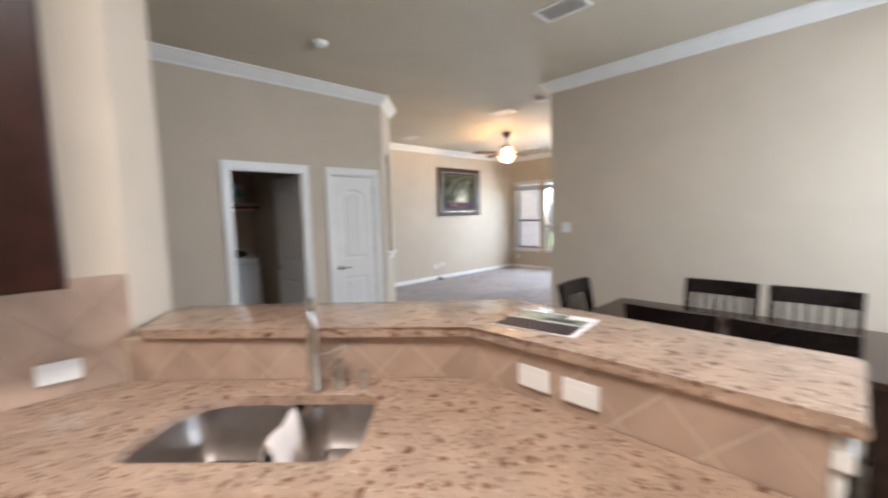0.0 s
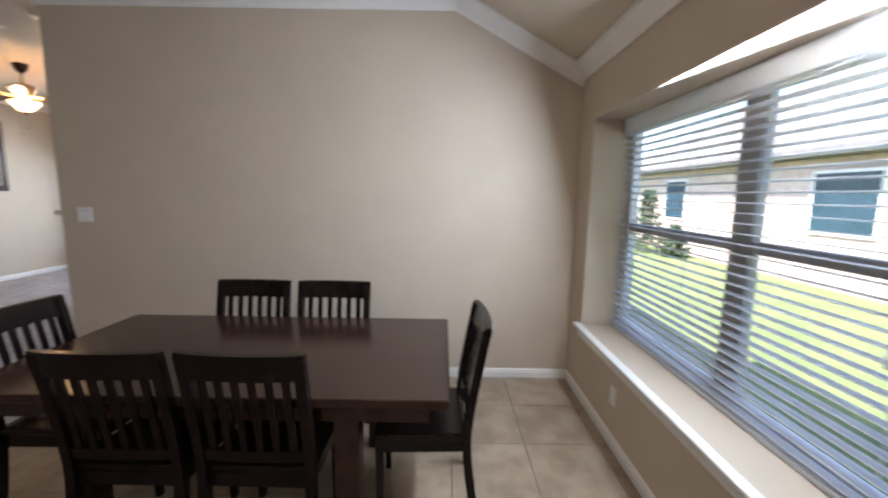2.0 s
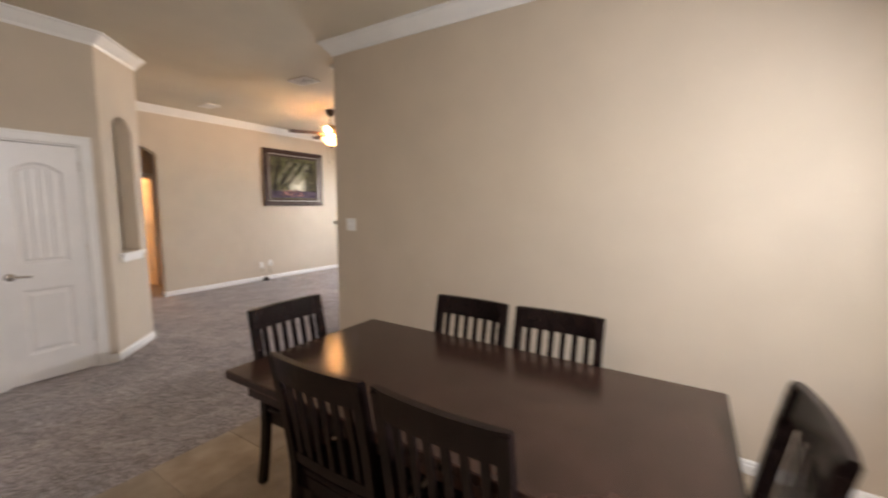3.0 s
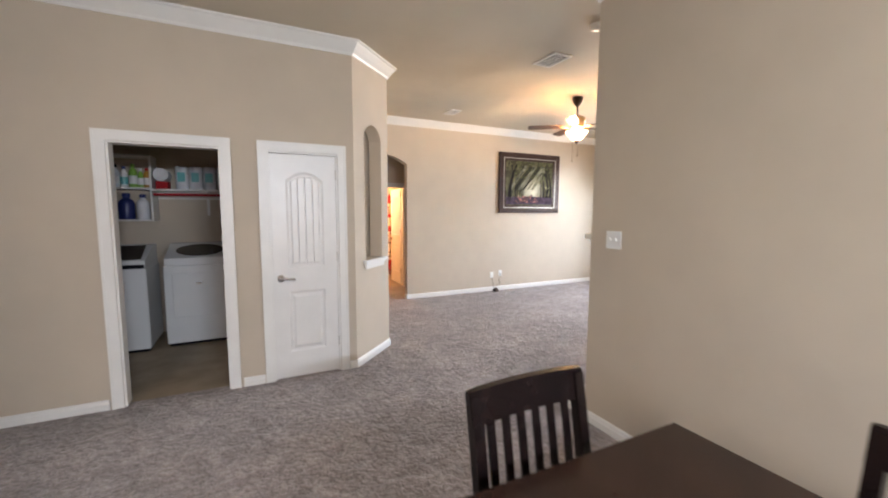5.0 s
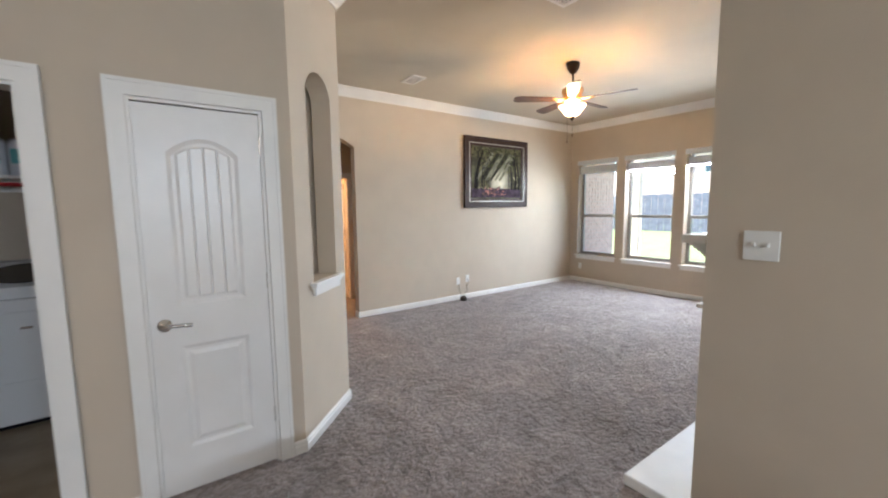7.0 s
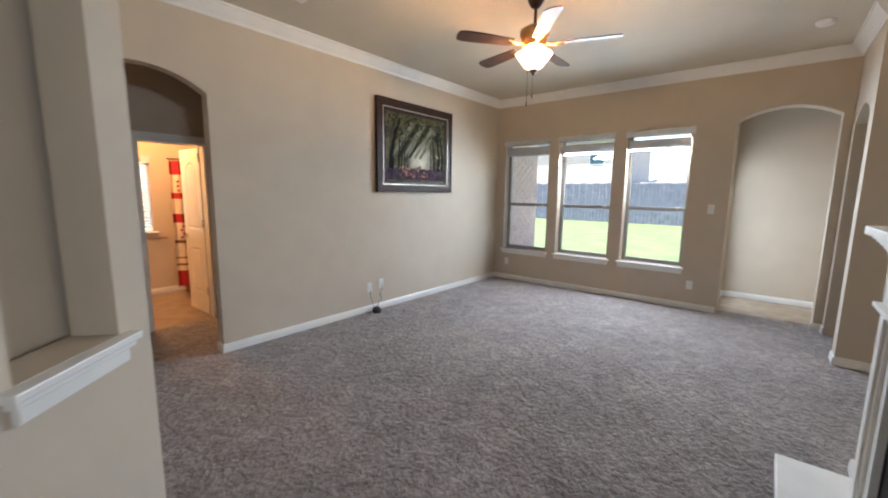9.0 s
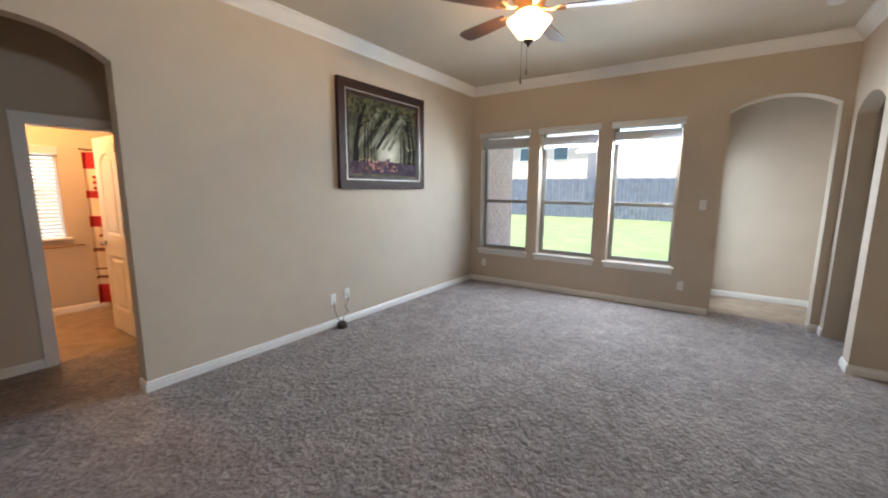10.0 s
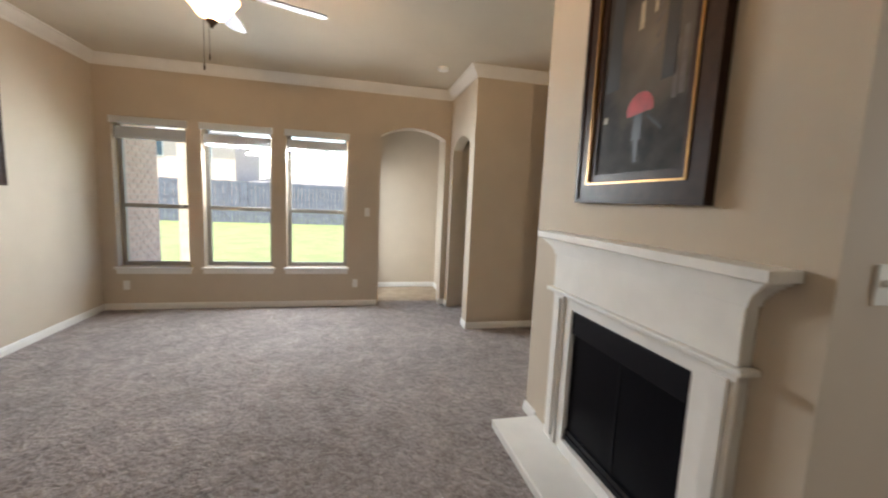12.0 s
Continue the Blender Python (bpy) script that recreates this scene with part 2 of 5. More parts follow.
def tube(bm, points, radius, seg=10):
    pts = [Vector(p) for p in points]
    rings = []
    for i, p in enumerate(pts):
        d = (pts[min(i + 1, len(pts) - 1)] - pts[max(i - 1, 0)]).normalized()
        side = d.cross(Vector((0.02, 0.03, 1)) if abs(d.z) < 0.95 else Vector((1, 0.02, 0.01))).normalized()
        up = side.cross(d)
        rings.append([bm.verts.new(p + radius * (math.cos(2 * math.pi * k / seg) * side + math.sin(2 * math.pi * k / seg) * up)) for k in range(seg)])
    for a, b in zip(rings, rings[1:]):
        for k in range(seg):
            bm.faces.new((a[k], b[k], b[(k + 1) % seg], a[(k + 1) % seg]))
    bm.faces.new(rings[0])
    bm.faces.new(list(reversed(rings[-1])))


def sweep(bm, path, profile):
    """A moulding: profile of (out, z) carried along a plan path; out lies to the right of the walk, corners mitred."""
    pts = [Vector(p) for p in path]
    rings = []
    for i, p in enumerate(pts):
        ns = []
        for a, b in ((i - 1, i), (i, i + 1)):
            if a >= 0 and b < len(pts):
                d = (pts[b] - pts[a])
                d = Vector((d.x, d.y, 0)).normalized()
                ns.append(Vector((d.y, -d.x, 0)))
        n = ns[0] if len(ns) == 1 else (ns[0] + ns[1]).normalized()
        k = 1.0 if len(ns) == 1 else 1.0 / max(0.3, n.dot(ns[0]))
        rings.append([bm.verts.new((p.x + n.x * o * k, p.y + n.y * o * k, p.z + z)) for o, z in profile])
    m = len(profile)
    for a, b in zip(rings, rings[1:]):
        for i in range(m):
            bm.faces.new((a[i], a[(i + 1) % m], b[(i + 1) % m], b[i]))
    bm.faces.new(rings[0])
    bm.faces.new(list(reversed(rings[-1])))


def finish(name, bm, mat, smooth=False):
    bmesh.ops.recalc_face_normals(bm, faces=bm.faces)
    me = bpy.data.meshes.new(name)
    bm.to_mesh(me)
    bm.free()
    me.materials.append(mat)
    if smooth:
        for p in me.polygons:
            p.use_smooth = True
        me.set_sharp_from_angle(angle=radians(38))
    return new(name, me)


def part(name, bm, mat, parent, label="", smooth=False):
    ob = finish(name, bm, mat, smooth)
    ob.parent = parent
    if label:
        ob["label"] = label
    return ob


def boxes(*bs, bevel=0.0):
    bm = bmesh.new()
    for b in bs:
        box(bm, *b, bevel=bevel)
    return bm


def thing(name, label, category, m=None, group=""):
    ob = new(name)
    if m is not None:
        ob.matrix_world = m
    return tagged(ob, label, category, group)


def structure(name, bm, mat, label, category="wall"):
    return tagged(finish(name, bm, mat), label, category, kind="structure")


def wall(name, a, b, thick, z1=3.05, holes=(), z0=0.0, label="beige painted drywall wall", mat=None):
    """A wall whose face runs from a to b; its thickness lies to the left of that way. holes: (from, to, low, high, rise of an arched head)."""
    a, b = Vector((*a, 0)), Vector((*b, 0))
    d = (b - a).normalized()
    n = Vector((-d.y, d.x, 0)) * thick
    length = (b - a).length
    bm = bmesh.new()

    def slab(s0, s1, lo0, lo1, hi0, hi1):
        if s1 - s0 < 1e-4 or max(hi0 - lo0, hi1 - lo1) < 1e-4:
            return
        p = [a + d * s0 + Vector((0, 0, lo0)), a + d * s1 + Vector((0, 0, lo1)), a + d * s1 + Vector((0, 0, hi1)), a + d * s0 + Vector((0, 0, hi0))]
        f = [bm.verts.new(v) for v in p]
        g = [bm.verts.new(v + n) for v in p]
        bm.faces.new(f)
        bm.faces.new(list(reversed(g)))
        for i in range(4):
            bm.faces.new((f[i], g[i], g[(i + 1) % 4], f[(i + 1) % 4]))

    at = 0.0
    for s0, s1, lo, hi, rise in sorted(holes):
        slab(at, s0, z0, z0, z1, z1)
        slab(s0, s1, z0, z0, lo, lo)
        steps = 16 if rise else 1
        r = ((s1 - s0) ** 2 / 4 + rise ** 2) / (2 * rise) if rise else 0

        def head(s):
            u = s - (s0 + s1) / 2
            return hi + (math.sqrt(max(0, r * r - u * u)) - (r - rise) if rise else 0)
        for k in range(steps):
            u0, u1 = s0 + (s1 - s0) * k / steps, s0 + (s1 - s0) * (k + 1) / steps
            slab(u0, u1, head(u0), head(u1), z1, z1)
        at = s1
    slab(at, length, z0, z0, z1, z1)
    return structure(name, bm, mat or WALL, label)


# ---- large structure ----
H = 3.03
DX, DW = 4.26, -1.40      # dining wall, dining window wall
LY = 4.43                 # laundry wall
PY = 7.01                 # picture wall
WX = 9.05                 # living window wall
FY = 2.77                 # fireplace breast

ground = structure("ground", boxes((-400, 600, -500, 500, -0.5, -0.12)), GRASS, "sunlit green mown lawn", "lawn")
floor_tile_base = structure("floor_tile_base", boxes((-2.6, DX, DW, 2.36, -0.10, -0.012)), GROUT, "tan grout bed under the floor tiles", "floor")
carpet = structure("floor_carpet", boxes((-2.6, DX, 2.36, 4.5, -0.10, 0.0), (DX, WX + 0.2, 0.4, 4.5, -0.10, 0.0), (3.0, WX, 4.5, 8.2, -0.10, 0.0)), CARPET, "grey-brown cut pile carpet with brushed marks", "carpet")
structure("floor_laundry", boxes((-0.2, 3.0, 4.5, 6.75, -0.10, -0.002)), LAUNDRY_TILE, "brown tile floor of the laundry room", "floor")
structure("floor_bath", boxes((3.4, 6.6, 8.2, 10.3, -0.10, -0.003)), TILE, "tan tiled bathroom floor", "floor")
structure("floor_nook", boxes((WX + 0.2, 10.4, 2.4, 3.9, -0.10, 0.001)), TILE, "tan tiled entry nook floor", "floor")

bm = bmesh.new()
box(bm, -2.6, 10.6, -0.40, 10.4, H, H + 0.15)
v = [bm.verts.new(p) for p in ((-2.6, -0.40, H), (10.6, -0.40, H), (10.6, DW - 0.3, H - 0.70), (-2.6, DW - 0.3, H - 0.70), (-2.6, -0.40, H + 0.15), (10.6, -0.40, H + 0.15), (10.6, DW - 0.3, H - 0.50), (-2.6, DW - 0.3, H - 0.50))]
for f in ((0, 1, 2, 3), (7, 6, 5, 4), (3, 2, 6, 7), (0, 3, 7, 4), (1, 5, 6, 2)):
    bm.faces.new([v[i] for i in f])
structure("ceiling", bm, CEIL, "beige painted ceiling sloping down over the dining window", "ceiling")

wall("wall_dining", (DX, DW), (DX, FY), -0.14, label="warm beige dining room wall")
wall("wall_dining_window", (-2.6, DW), (DX, DW), -0.34, holes=((4.47, 6.57, 0.575, 2.09, 0),))
wall("wall_kitchen_back", (-2.6, DW), (-2.6, LY + 0.12), 0.12)
bm = bmesh.new()
prism(bm, [(-2.6, 2.11), (0.154, 2.11), (0.33, 2.42), (-2.6, 2.42)], 0, H)
structure("wall_kitchen_side", bm, WALL, "cream painted kitchen wall end")
wall("wall_laundry", (-2.6, LY), (2.97, LY), 0.12, holes=((3.76, 4.49, 0, 2.03, 0), (4.835, 5.42, 0, 2.03, 0)))
wall("wall_niche", (2.97, LY), (3.45, 4.91), 0.14, holes=((0.19, 0.53, 1.03, 2.24, 0.13),))
bm = bmesh.new()
prism(bm, [(2.86, 4.56), (3.34, 5.04), (3.31, 5.07), (2.83, 4.59)], 0, H)
structure("wall_niche_back", bm, WALL, "shaded back of the arched wall niche")
wall("wall_hall_side", (3.45, 4.91), (3.45, PY), 0.12)
wall("wall_picture", (3.33, PY), (WX, PY), 0.12, holes=((0.22, 1.13, 0, 2.29, 0.15),), label="beige living room wall")
wall("wall_living_window", (WX, PY + 0.12), (WX, 2.63), 0.20, holes=((0.29, 1.08, 0.54, 2.33, 0), (1.25, 2.06, 0.54, 2.33, 0), (2.24, 3.02, 0.54, 2.33, 0), (3.46, 4.36, 0, 2.37, 0.13)), label="beige living room window wall")
wall("wall_third_arch", (WX, 2.69), (7.90, 2.69), 0.14, holes=((0.16, 0.96, 0, 2.22, 0.13),))
wall("wall_alcove_end", (7.90, 2.55), (7.90, 1.80), 0.12)
wall("wall_alcove_back", (8.02, 1.80), (5.90, 1.80), 0.12)
wall("wall_breast", (6.02, FY), (DX + 0.14, FY), 0.10, label="beige fireplace breast wall")
wall("wall_breast_side", (6.02, 1.80), (6.02, FY - 0.10), 0.12)
wall("wall_nook_back", (10.25, 3.9), (10.25, 2.4), 0.12)
wall("wall_nook_left", (WX + 0.2, 3.72), (10.4, 3.72), 0.12, holes=((0.05, 0.85, 0.0, 2.05, 0),))
wall("wall_nook_right", (10.4, 2.60), (WX, 2.60), 0.12)
wall("wall_hall_bath", (2.9, 8.16), (6.6, 8.16), 0.12, holes=((1.30, 1.92, 0, 1.98, 0),))
wall("wall_hall_end_right", (5.60, 8.16), (5.60, PY + 0.12), 0.12)
wall("wall_hall_end_left", (2.95, PY + 0.12), (2.95, 8.16), 0.12)
wall("wall_hall_front", (3.33, 7.15), (2.9, 7.15), 0.12)
wall("wall_bath_back", (3.4, 9.92), (6.6, 9.92), 0.14, holes=((0.72, 1.32, 0.90, 1.90, 0),))
wall("wall_bath_left", (3.5, 8.2), (3.5, 10.0), 0.12)
wall("wall_bath_right", (6.5, 10.0), (6.5, 8.2), 0.12)
wall("wall_laundry_back", (-0.2, 6.60), (3.0, 6.60), 0.12)
wall("wall_laundry_left", (0.22, 4.5), (0.22, 6.7), 0.12)
wall("wall_laundry_right", (2.05, 6.7), (2.05, 4.5), 0.12)
wall("wall_bedroom_hall", (8.95, 0.4), (8.95, 2.6), -0.12)
# Unseen end wall; its opening is added to let sky light in.
wall("wall_bedroom_hall_end", (7.9, 0.52), (9.1, 0.52), -0.12, holes=((0.25, 0.95, 0.7, 2.05, 0),))
wall("wall_bedroom_hall_side", (8.02, 2.0), (8.02, 0.4), -0.12)

CROWN = [(0, 0), (0, -0.115), (0.012, -0.115), (0.02, -0.095), (0.045, -0.07), (0.075, -0.035), (0.085, -0.02), (0.10, -0.015), (0.10, 0)]
BASE = [(0, 0), (0.016, 0), (0.016, 0.048), (0.012, 0.054), (0.012, 0.067), (0.006, 0.076), (0.0, 0.078)]


def moulding(name, path, profile, label, z):
    bm = bmesh.new()
    sweep(bm, [(*p, z) if len(p) == 2 else p for p in path], profile)
    return tagged(finish(name, bm, TRIM), label, "moulding", kind="structure")


def crown(*path):
    moulding("trim_crown", path, CROWN, "white crown moulding along the ceiling", H)


def base(*path):
    moulding("baseboard", path, BASE, "white profiled baseboard", 0.0)



crown((DX, -0.40, H), (DX, DW, H - 0.538))
crown((DX, DW, H - 0.495), (-2.6, DW, H - 0.495))
crown((-2.6, LY), (2.97, LY), (3.45, 4.91), (3.45, PY), (WX, PY), (WX, 2.69), (7.90, 2.69), (7.90, 1.80), (6.02, 1.80), (6.02, FY), (DX, FY), (DX, -0.44))
base((DX, FY), (DX, DW), (-2.6, DW))
base((-2.6, LY), (1.07, LY))
base((1.985, LY), (2.155, LY))
base((2.90, LY), (2.97, LY), (3.45, 4.91), (3.45, PY), (3.55, PY))
base((4.46, PY + 0.12), (4.46, PY), (WX, PY), (WX, 3.69))
base((WX, 2.79), (WX, 2.69), (8.89, 2.69))
base((8.09, 2.69), (7.90, 2.69), (7.90, 1.80), (6.02, 1.80), (6.02, FY), (5.86, FY))
base((2.95, 8.16), (4.13, 8.16))
base((WX + 0.2, 3.72), (WX + 0.25, 3.72))
base((10.05, 3.72), (10.25, 3.72), (10.25, 2.60), (WX + 0.2, 2.60))
base((3.5, 9.92), (6.5, 9.92))


def casing(name, x0, x1, top, y, side=-1, width=0.075, depth=0.12):
    """Door casing and jamb lining on a wall that runs along x."""
    bm = bmesh.new()
    f0, f1 = (y - 0.018, y - 0.001) if side < 0 else (y + 0.001, y + 0.018)
    for a, b, z0, z1 in ((x0 - width, x0, 0, top + width), (x1, x1 + width, 0, top + width), (x0, x1, top, top + width)):
        box(bm, a, b, f0, f1, z0, z1)
        o = 0.012
    box(bm, x0 - width + 0.0, x0 - width + 0.018, f0 - 0.006, f1, 0, top + width)
    box(bm, x1 + width - 0.018, x1 + width, f0 - 0.006, f1, 0, top + width)
    box(bm, x0 - width + 0.018, x1 + width - 0.018, f0 - 0.006, f1, top + width - 0.018, top + width)
    for a, b, z0, z1 in ((x0 + 0.001, x0 + 0.016, 0, top), (x1 - 0.016, x1 - 0.001, 0, top), (x0 + 0.016, x1 - 0.016, top - 0.016, top - 0.001)):
        box(bm, a, b, y, y + depth, z0, z1)
    return tagged(finish(name, bm, TRIM), "white painted door casing", "door frame", kind="structure")


casing("trim_laundry_casing", 1.16, 1.89, 2.03, LY)
casing("trim_closet_casing", 2.235, 2.82, 2.03, LY)
casing("trim_bath_casing", 4.20, 4.82, 1.98, 8.16)


def panel_door(name, width, height, label):
    """A two-panel plank door, hinge at the right end, front towards -y."""
    door = tagged(new(name), label, "door", kind="structure")
    part("leaf", boxes((0.001, width - 0.001, 0.011, 0.045, 0.008, height)), DOORP, door)
    x0, x1 = 0.22 * width, 0.80 * width

    def outline(lo, hi, rise, inset):
        n = 14
        top = [(x1 - inset - (x1 - x0 - 2 * inset) * k / n, hi - inset + rise * (1 - (2 * k / n - 1) ** 2)) for k in range(n + 1)]
        return [(x0 + inset, lo + inset), (x1 - inset, lo + inset)] + top

    def band(bm, low, y_low, high, y_high):
        a = [bm.verts.new((x, y_low, z)) for x, z in low]
        b = [bm.verts.new((x, y_high, z)) for x, z in high]
        for i in range(len(a)):
            j = (i + 1) % len(a)
            bm.faces.new((a[i], a[j], b[j], b[i]))
        return b

    panels = ((1.01, height - 0.225, 0.075), (0.24, 0.80, 0.0))
    # stiles and rails: one front sheet with two openings and a rim
    bm = bmesh.new()
    rim = [(0, 0.008), (width, 0.008), (width, height), (0, height)]
    edges = []
    for loop in [rim] + [outline(lo, hi, rise, 0.0) for lo, hi, rise in panels]:
        vs = [bm.verts.new((x, 0.0, z)) for x, z in loop]
        edges += [bm.edges.new((vs[i], vs[(i + 1) % len(vs)])) for i in range(len(vs))]
    bmesh.ops.triangle_fill(bm, edges=edges, use_beauty=True)
    band(bm, rim, 0.0, rim, 0.0109)
    part("stiles_and_rails", bm, DOORP, door)
    for lo, hi, rise in panels:
        bm = bmesh.new()
        band(bm, outline(lo, hi, rise, 0.0), 0.0, outline(lo, hi, rise, 0.006), 0.003)
        band(bm, outline(lo, hi, rise, 0.006), 0.003, outline(lo, hi, rise, 0.020), 0.0108)
        part("panel_moulding", bm, DOORP, door, smooth=True)
        if rise:
            fa, fb, n = x0 + 0.034, x1 - 0.034, 4

            def crest(x):
                return hi - 0.034 + rise * (1 - ((x - (x0 + x1) / 2) / ((x1 - x0) / 2)) ** 2)
            for k in range(n):
                pa, pb = fa + (fb - fa) * k / n + 0.0012, fa + (fb - fa) * (k + 1) / n - 0.0012
                bm = bmesh.new()
                rings = []
                for c, y in ((0.0, 0.0105), (0.010, 0.002)):
                    ca, cb = (c * 1.4 if k == 0 else c * 0.55), (c * 1.4 if k == n - 1 else c * 0.55)
                    xs = [pa + ca + (pb - cb - pa - ca) * q / 4 for q in range(5)]
                    rings.append([(pa + ca, lo + 0.034 + c * 1.4), (pb - cb, lo + 0.034 + c * 1.4)] + [(x, crest(x) - c * 1.4) for x in reversed(xs)])
                bm.faces.new(band(bm, rings[0], 0.0105, rings[1], 0.002))
                part("plank", bm, DOORP, door)
        else:
            bm = bmesh.new()
            bm.faces.new(band(bm, outline(lo, hi, rise, 0.034), 0.0105, outline(lo, hi, rise, 0.056), 0.002))
            part("panel", bm, DOORP, door)
    handle = bmesh.new()
    lathe(handle, [(0.032, 0), (0.032, 0.006), (0.024, 0.012), (0.012, 0.016), (0.012, 0.05)], seg=20)
    bmesh.ops.rotate(handle, verts=handle.verts, cent=(0, 0, 0), matrix=Euler((radians(90), 0, 0)).to_matrix())
    tube(handle, [(0, -0.045, 0), (0.03, -0.05, 0.003), (0.07, -0.048, 0.0), (0.115, -0.044, -0.006)], 0.0095)
    bmesh.ops.translate(handle, verts=handle.verts, vec=(0.06, 0, 0.92))
    part("door_handle", handle, NICKEL, door, "satin nickel lever handle", True)
    for z in (0.25, 1.05, 1.80):
        bm = bmesh.new()
        lathe(bm, [(0.007, 0), (0.007, 0.09)], (width + 0.004, -0.004, z), 8)
        part("hinge", bm, NICKEL, door)
    return door


closet_door = panel_door("door_1", 0.55, 2.008, "closed white two-panel plank door with lever handle")
closet_door.matrix_world = pose(2.252, LY + 0.012, 0)
laundry_door = panel_door("door_5", 0.69, 2.008, "white panelled laundry door swung open inwards")
laundry_door.matrix_world = pose(1.882, 4.57 + 0.69, 0, 0, 0, -90)
bath_door = panel_door("door_2", 0.58, 1.955, "open white panelled bathroom door")
bath_door.matrix_world = pose(4.785, 8.87, 0, 0, 0, -89)


# ---- windows ----
def window_x(name, y0, y1, z0, z1):
    """A single-hung window in the living room wall, with sill and raised blind."""
    win = tagged(new(name), "single-hung window with grey frame and raised white blind", "window", kind="structure")
    xo = WX + 0.13
    part("window_frame", boxes((xo, xo + 0.05, y0 + 0.001, y0 + 0.045, z0 + 0.001, z1 - 0.001), (xo, xo + 0.05, y1 - 0.045, y1 - 0.001, z0 + 0.001, z1 - 0.001), (xo, xo + 0.05, y0 + 0.045, y1 - 0.045, z1 - 0.045, z1 - 0.001), (xo, xo + 0.05, y0 + 0.045, y1 - 0.045, z0 + 0.001, z0 + 0.05)), WINFRAME, win)
    zm = 1.30
    part("meeting_rail", boxes((xo - 0.012, xo + 0.04, y0 + 0.046, y1 - 0.046, zm - 0.025, zm + 0.025), bevel=0.004), WINFRAME, win)
    part("sash_lock", boxes((xo - 0.03, xo - 0.013, y0 + 0.09, y0 + 0.13, zm + 0.0, zm + 0.022)), PLASTIC, win)
    for a, b in ((z0 + 0.051, zm - 0.026), (zm + 0.026, z1 - 0.046)):
        pane = part("pane", boxes((xo + 0.02, xo + 0.024, y0 + 0.046, y1 - 0.046, a, b)), PANE, win)
        pane.visible_shadow = False
    part("window_sill", boxes((WX - 0.045, WX + 0.128, y0 - 0.035, y1 + 0.035, z0 - 0.026, z0 - 0.001), bevel=0.005), TRIM, win)
    part("apron", boxes((WX - 0.016, WX - 0.001, y0 - 0.015, y1 + 0.015, z0 - 0.085, z0 - 0.027)), TRIM, win)
    return win


def raised_blind(y0, y1, z1, gap):
    blind = thing("window_blind", "white faux-wood blind drawn up under the window head", "blind", group="living room blinds")
    part("valance", boxes((WX - 0.02, WX + 0.012, y0 - 0.02, y1 + 0.02, z1 - 0.045, z1 + 0.035), bevel=0.006), BLIND, blind)
    for k in range(13):
        z = z1 - 0.085 - gap - k * 0.0088
        part("slat", boxes((WX + 0.03 + 0.002 * (k % 2), WX + 0.085, y0 + 0.015, y1 - 0.015, z, z + 0.0083)), BLIND, blind)
    part("bottom_rail", boxes((WX + 0.028, WX + 0.087, y0 + 0.015, y1 - 0.015, z1 - 0.215 - gap, z1 - 0.195 - gap), bevel=0.004), BLIND, blind)
    for y in (y0 + 0.15, y1 - 0.15):
        part("cord", boxes((WX + 0.05, WX + 0.053, y, y + 0.003, z1 - 0.2 - gap, z1 - 0.02)), BLIND, blind)


T0 = PY + 0.12
for k, (a, b) in enumerate(((0.29, 1.08), (1.25, 2.06), (2.24, 3.02))):
    window_x("window_%d" % (k + 1), T0 - b, T0 - a, 0.54, 2.33)
    raised_blind(T0 - b, T0 - a, 2.32, (0.0, 0.02, 0.01)[k])

WA, WB, WZ0, WZ1 = 1.87, 3.97, 0.575, 2.09
dwin = tagged(new("window_4"), "wide twin dining window with grey mullion and deep sill", "window", kind="structure")
yo = DW - 0.30
part("window_frame", boxes((WA + 0.001, WA + 0.05, yo - 0.035, yo + 0.02, WZ0 + 0.001, WZ1 - 0.001), (WB - 0.05, WB - 0.001, yo - 0.035, yo + 0.02, WZ0 + 0.001, WZ1 - 0.001), (WA + 0.05, WB - 0.05, yo - 0.035, yo + 0.02, WZ1 - 0.05, WZ1 - 0.001), (WA + 0.05, WB - 0.05, yo - 0.035, yo + 0.02, WZ0 + 0.001, WZ0 + 0.05)), TRIM, dwin)
part("mullion", boxes((2.78, 2.91, yo - 0.035, yo + 0.02, WZ0 + 0.051, WZ1 - 0.051), bevel=0.006), WINFRAME, dwin)
for a, b in ((WA + 0.051, 2.779), (2.911, WB - 0.051)):
    part("meeting_rail", boxes((a, b, yo - 0.03, yo + 0.015, 1.30, 1.355), bevel=0.005), WINFRAME, dwin)
    for z0, z1 in ((WZ0 + 0.051, 1.299), (1.356, WZ1 - 0.051)):
        p = part("pane", boxes((a, b, yo - 0.008, yo - 0.004, z0, z1)), PANE, dwin)
        p.visible_shadow = False
part("window_sill", boxes((WA - 0.05, WB + 0.06, DW - 0.279, DW + 0.05, WZ0 - 0.028, WZ0 - 0.001), bevel=0.007), TRIM, dwin)
part("apron", boxes((WA - 0.02, WB + 0.03, DW + 0.001, DW + 0.016, WZ0 - 0.09, WZ0 - 0.029)), TRIM, dwin)

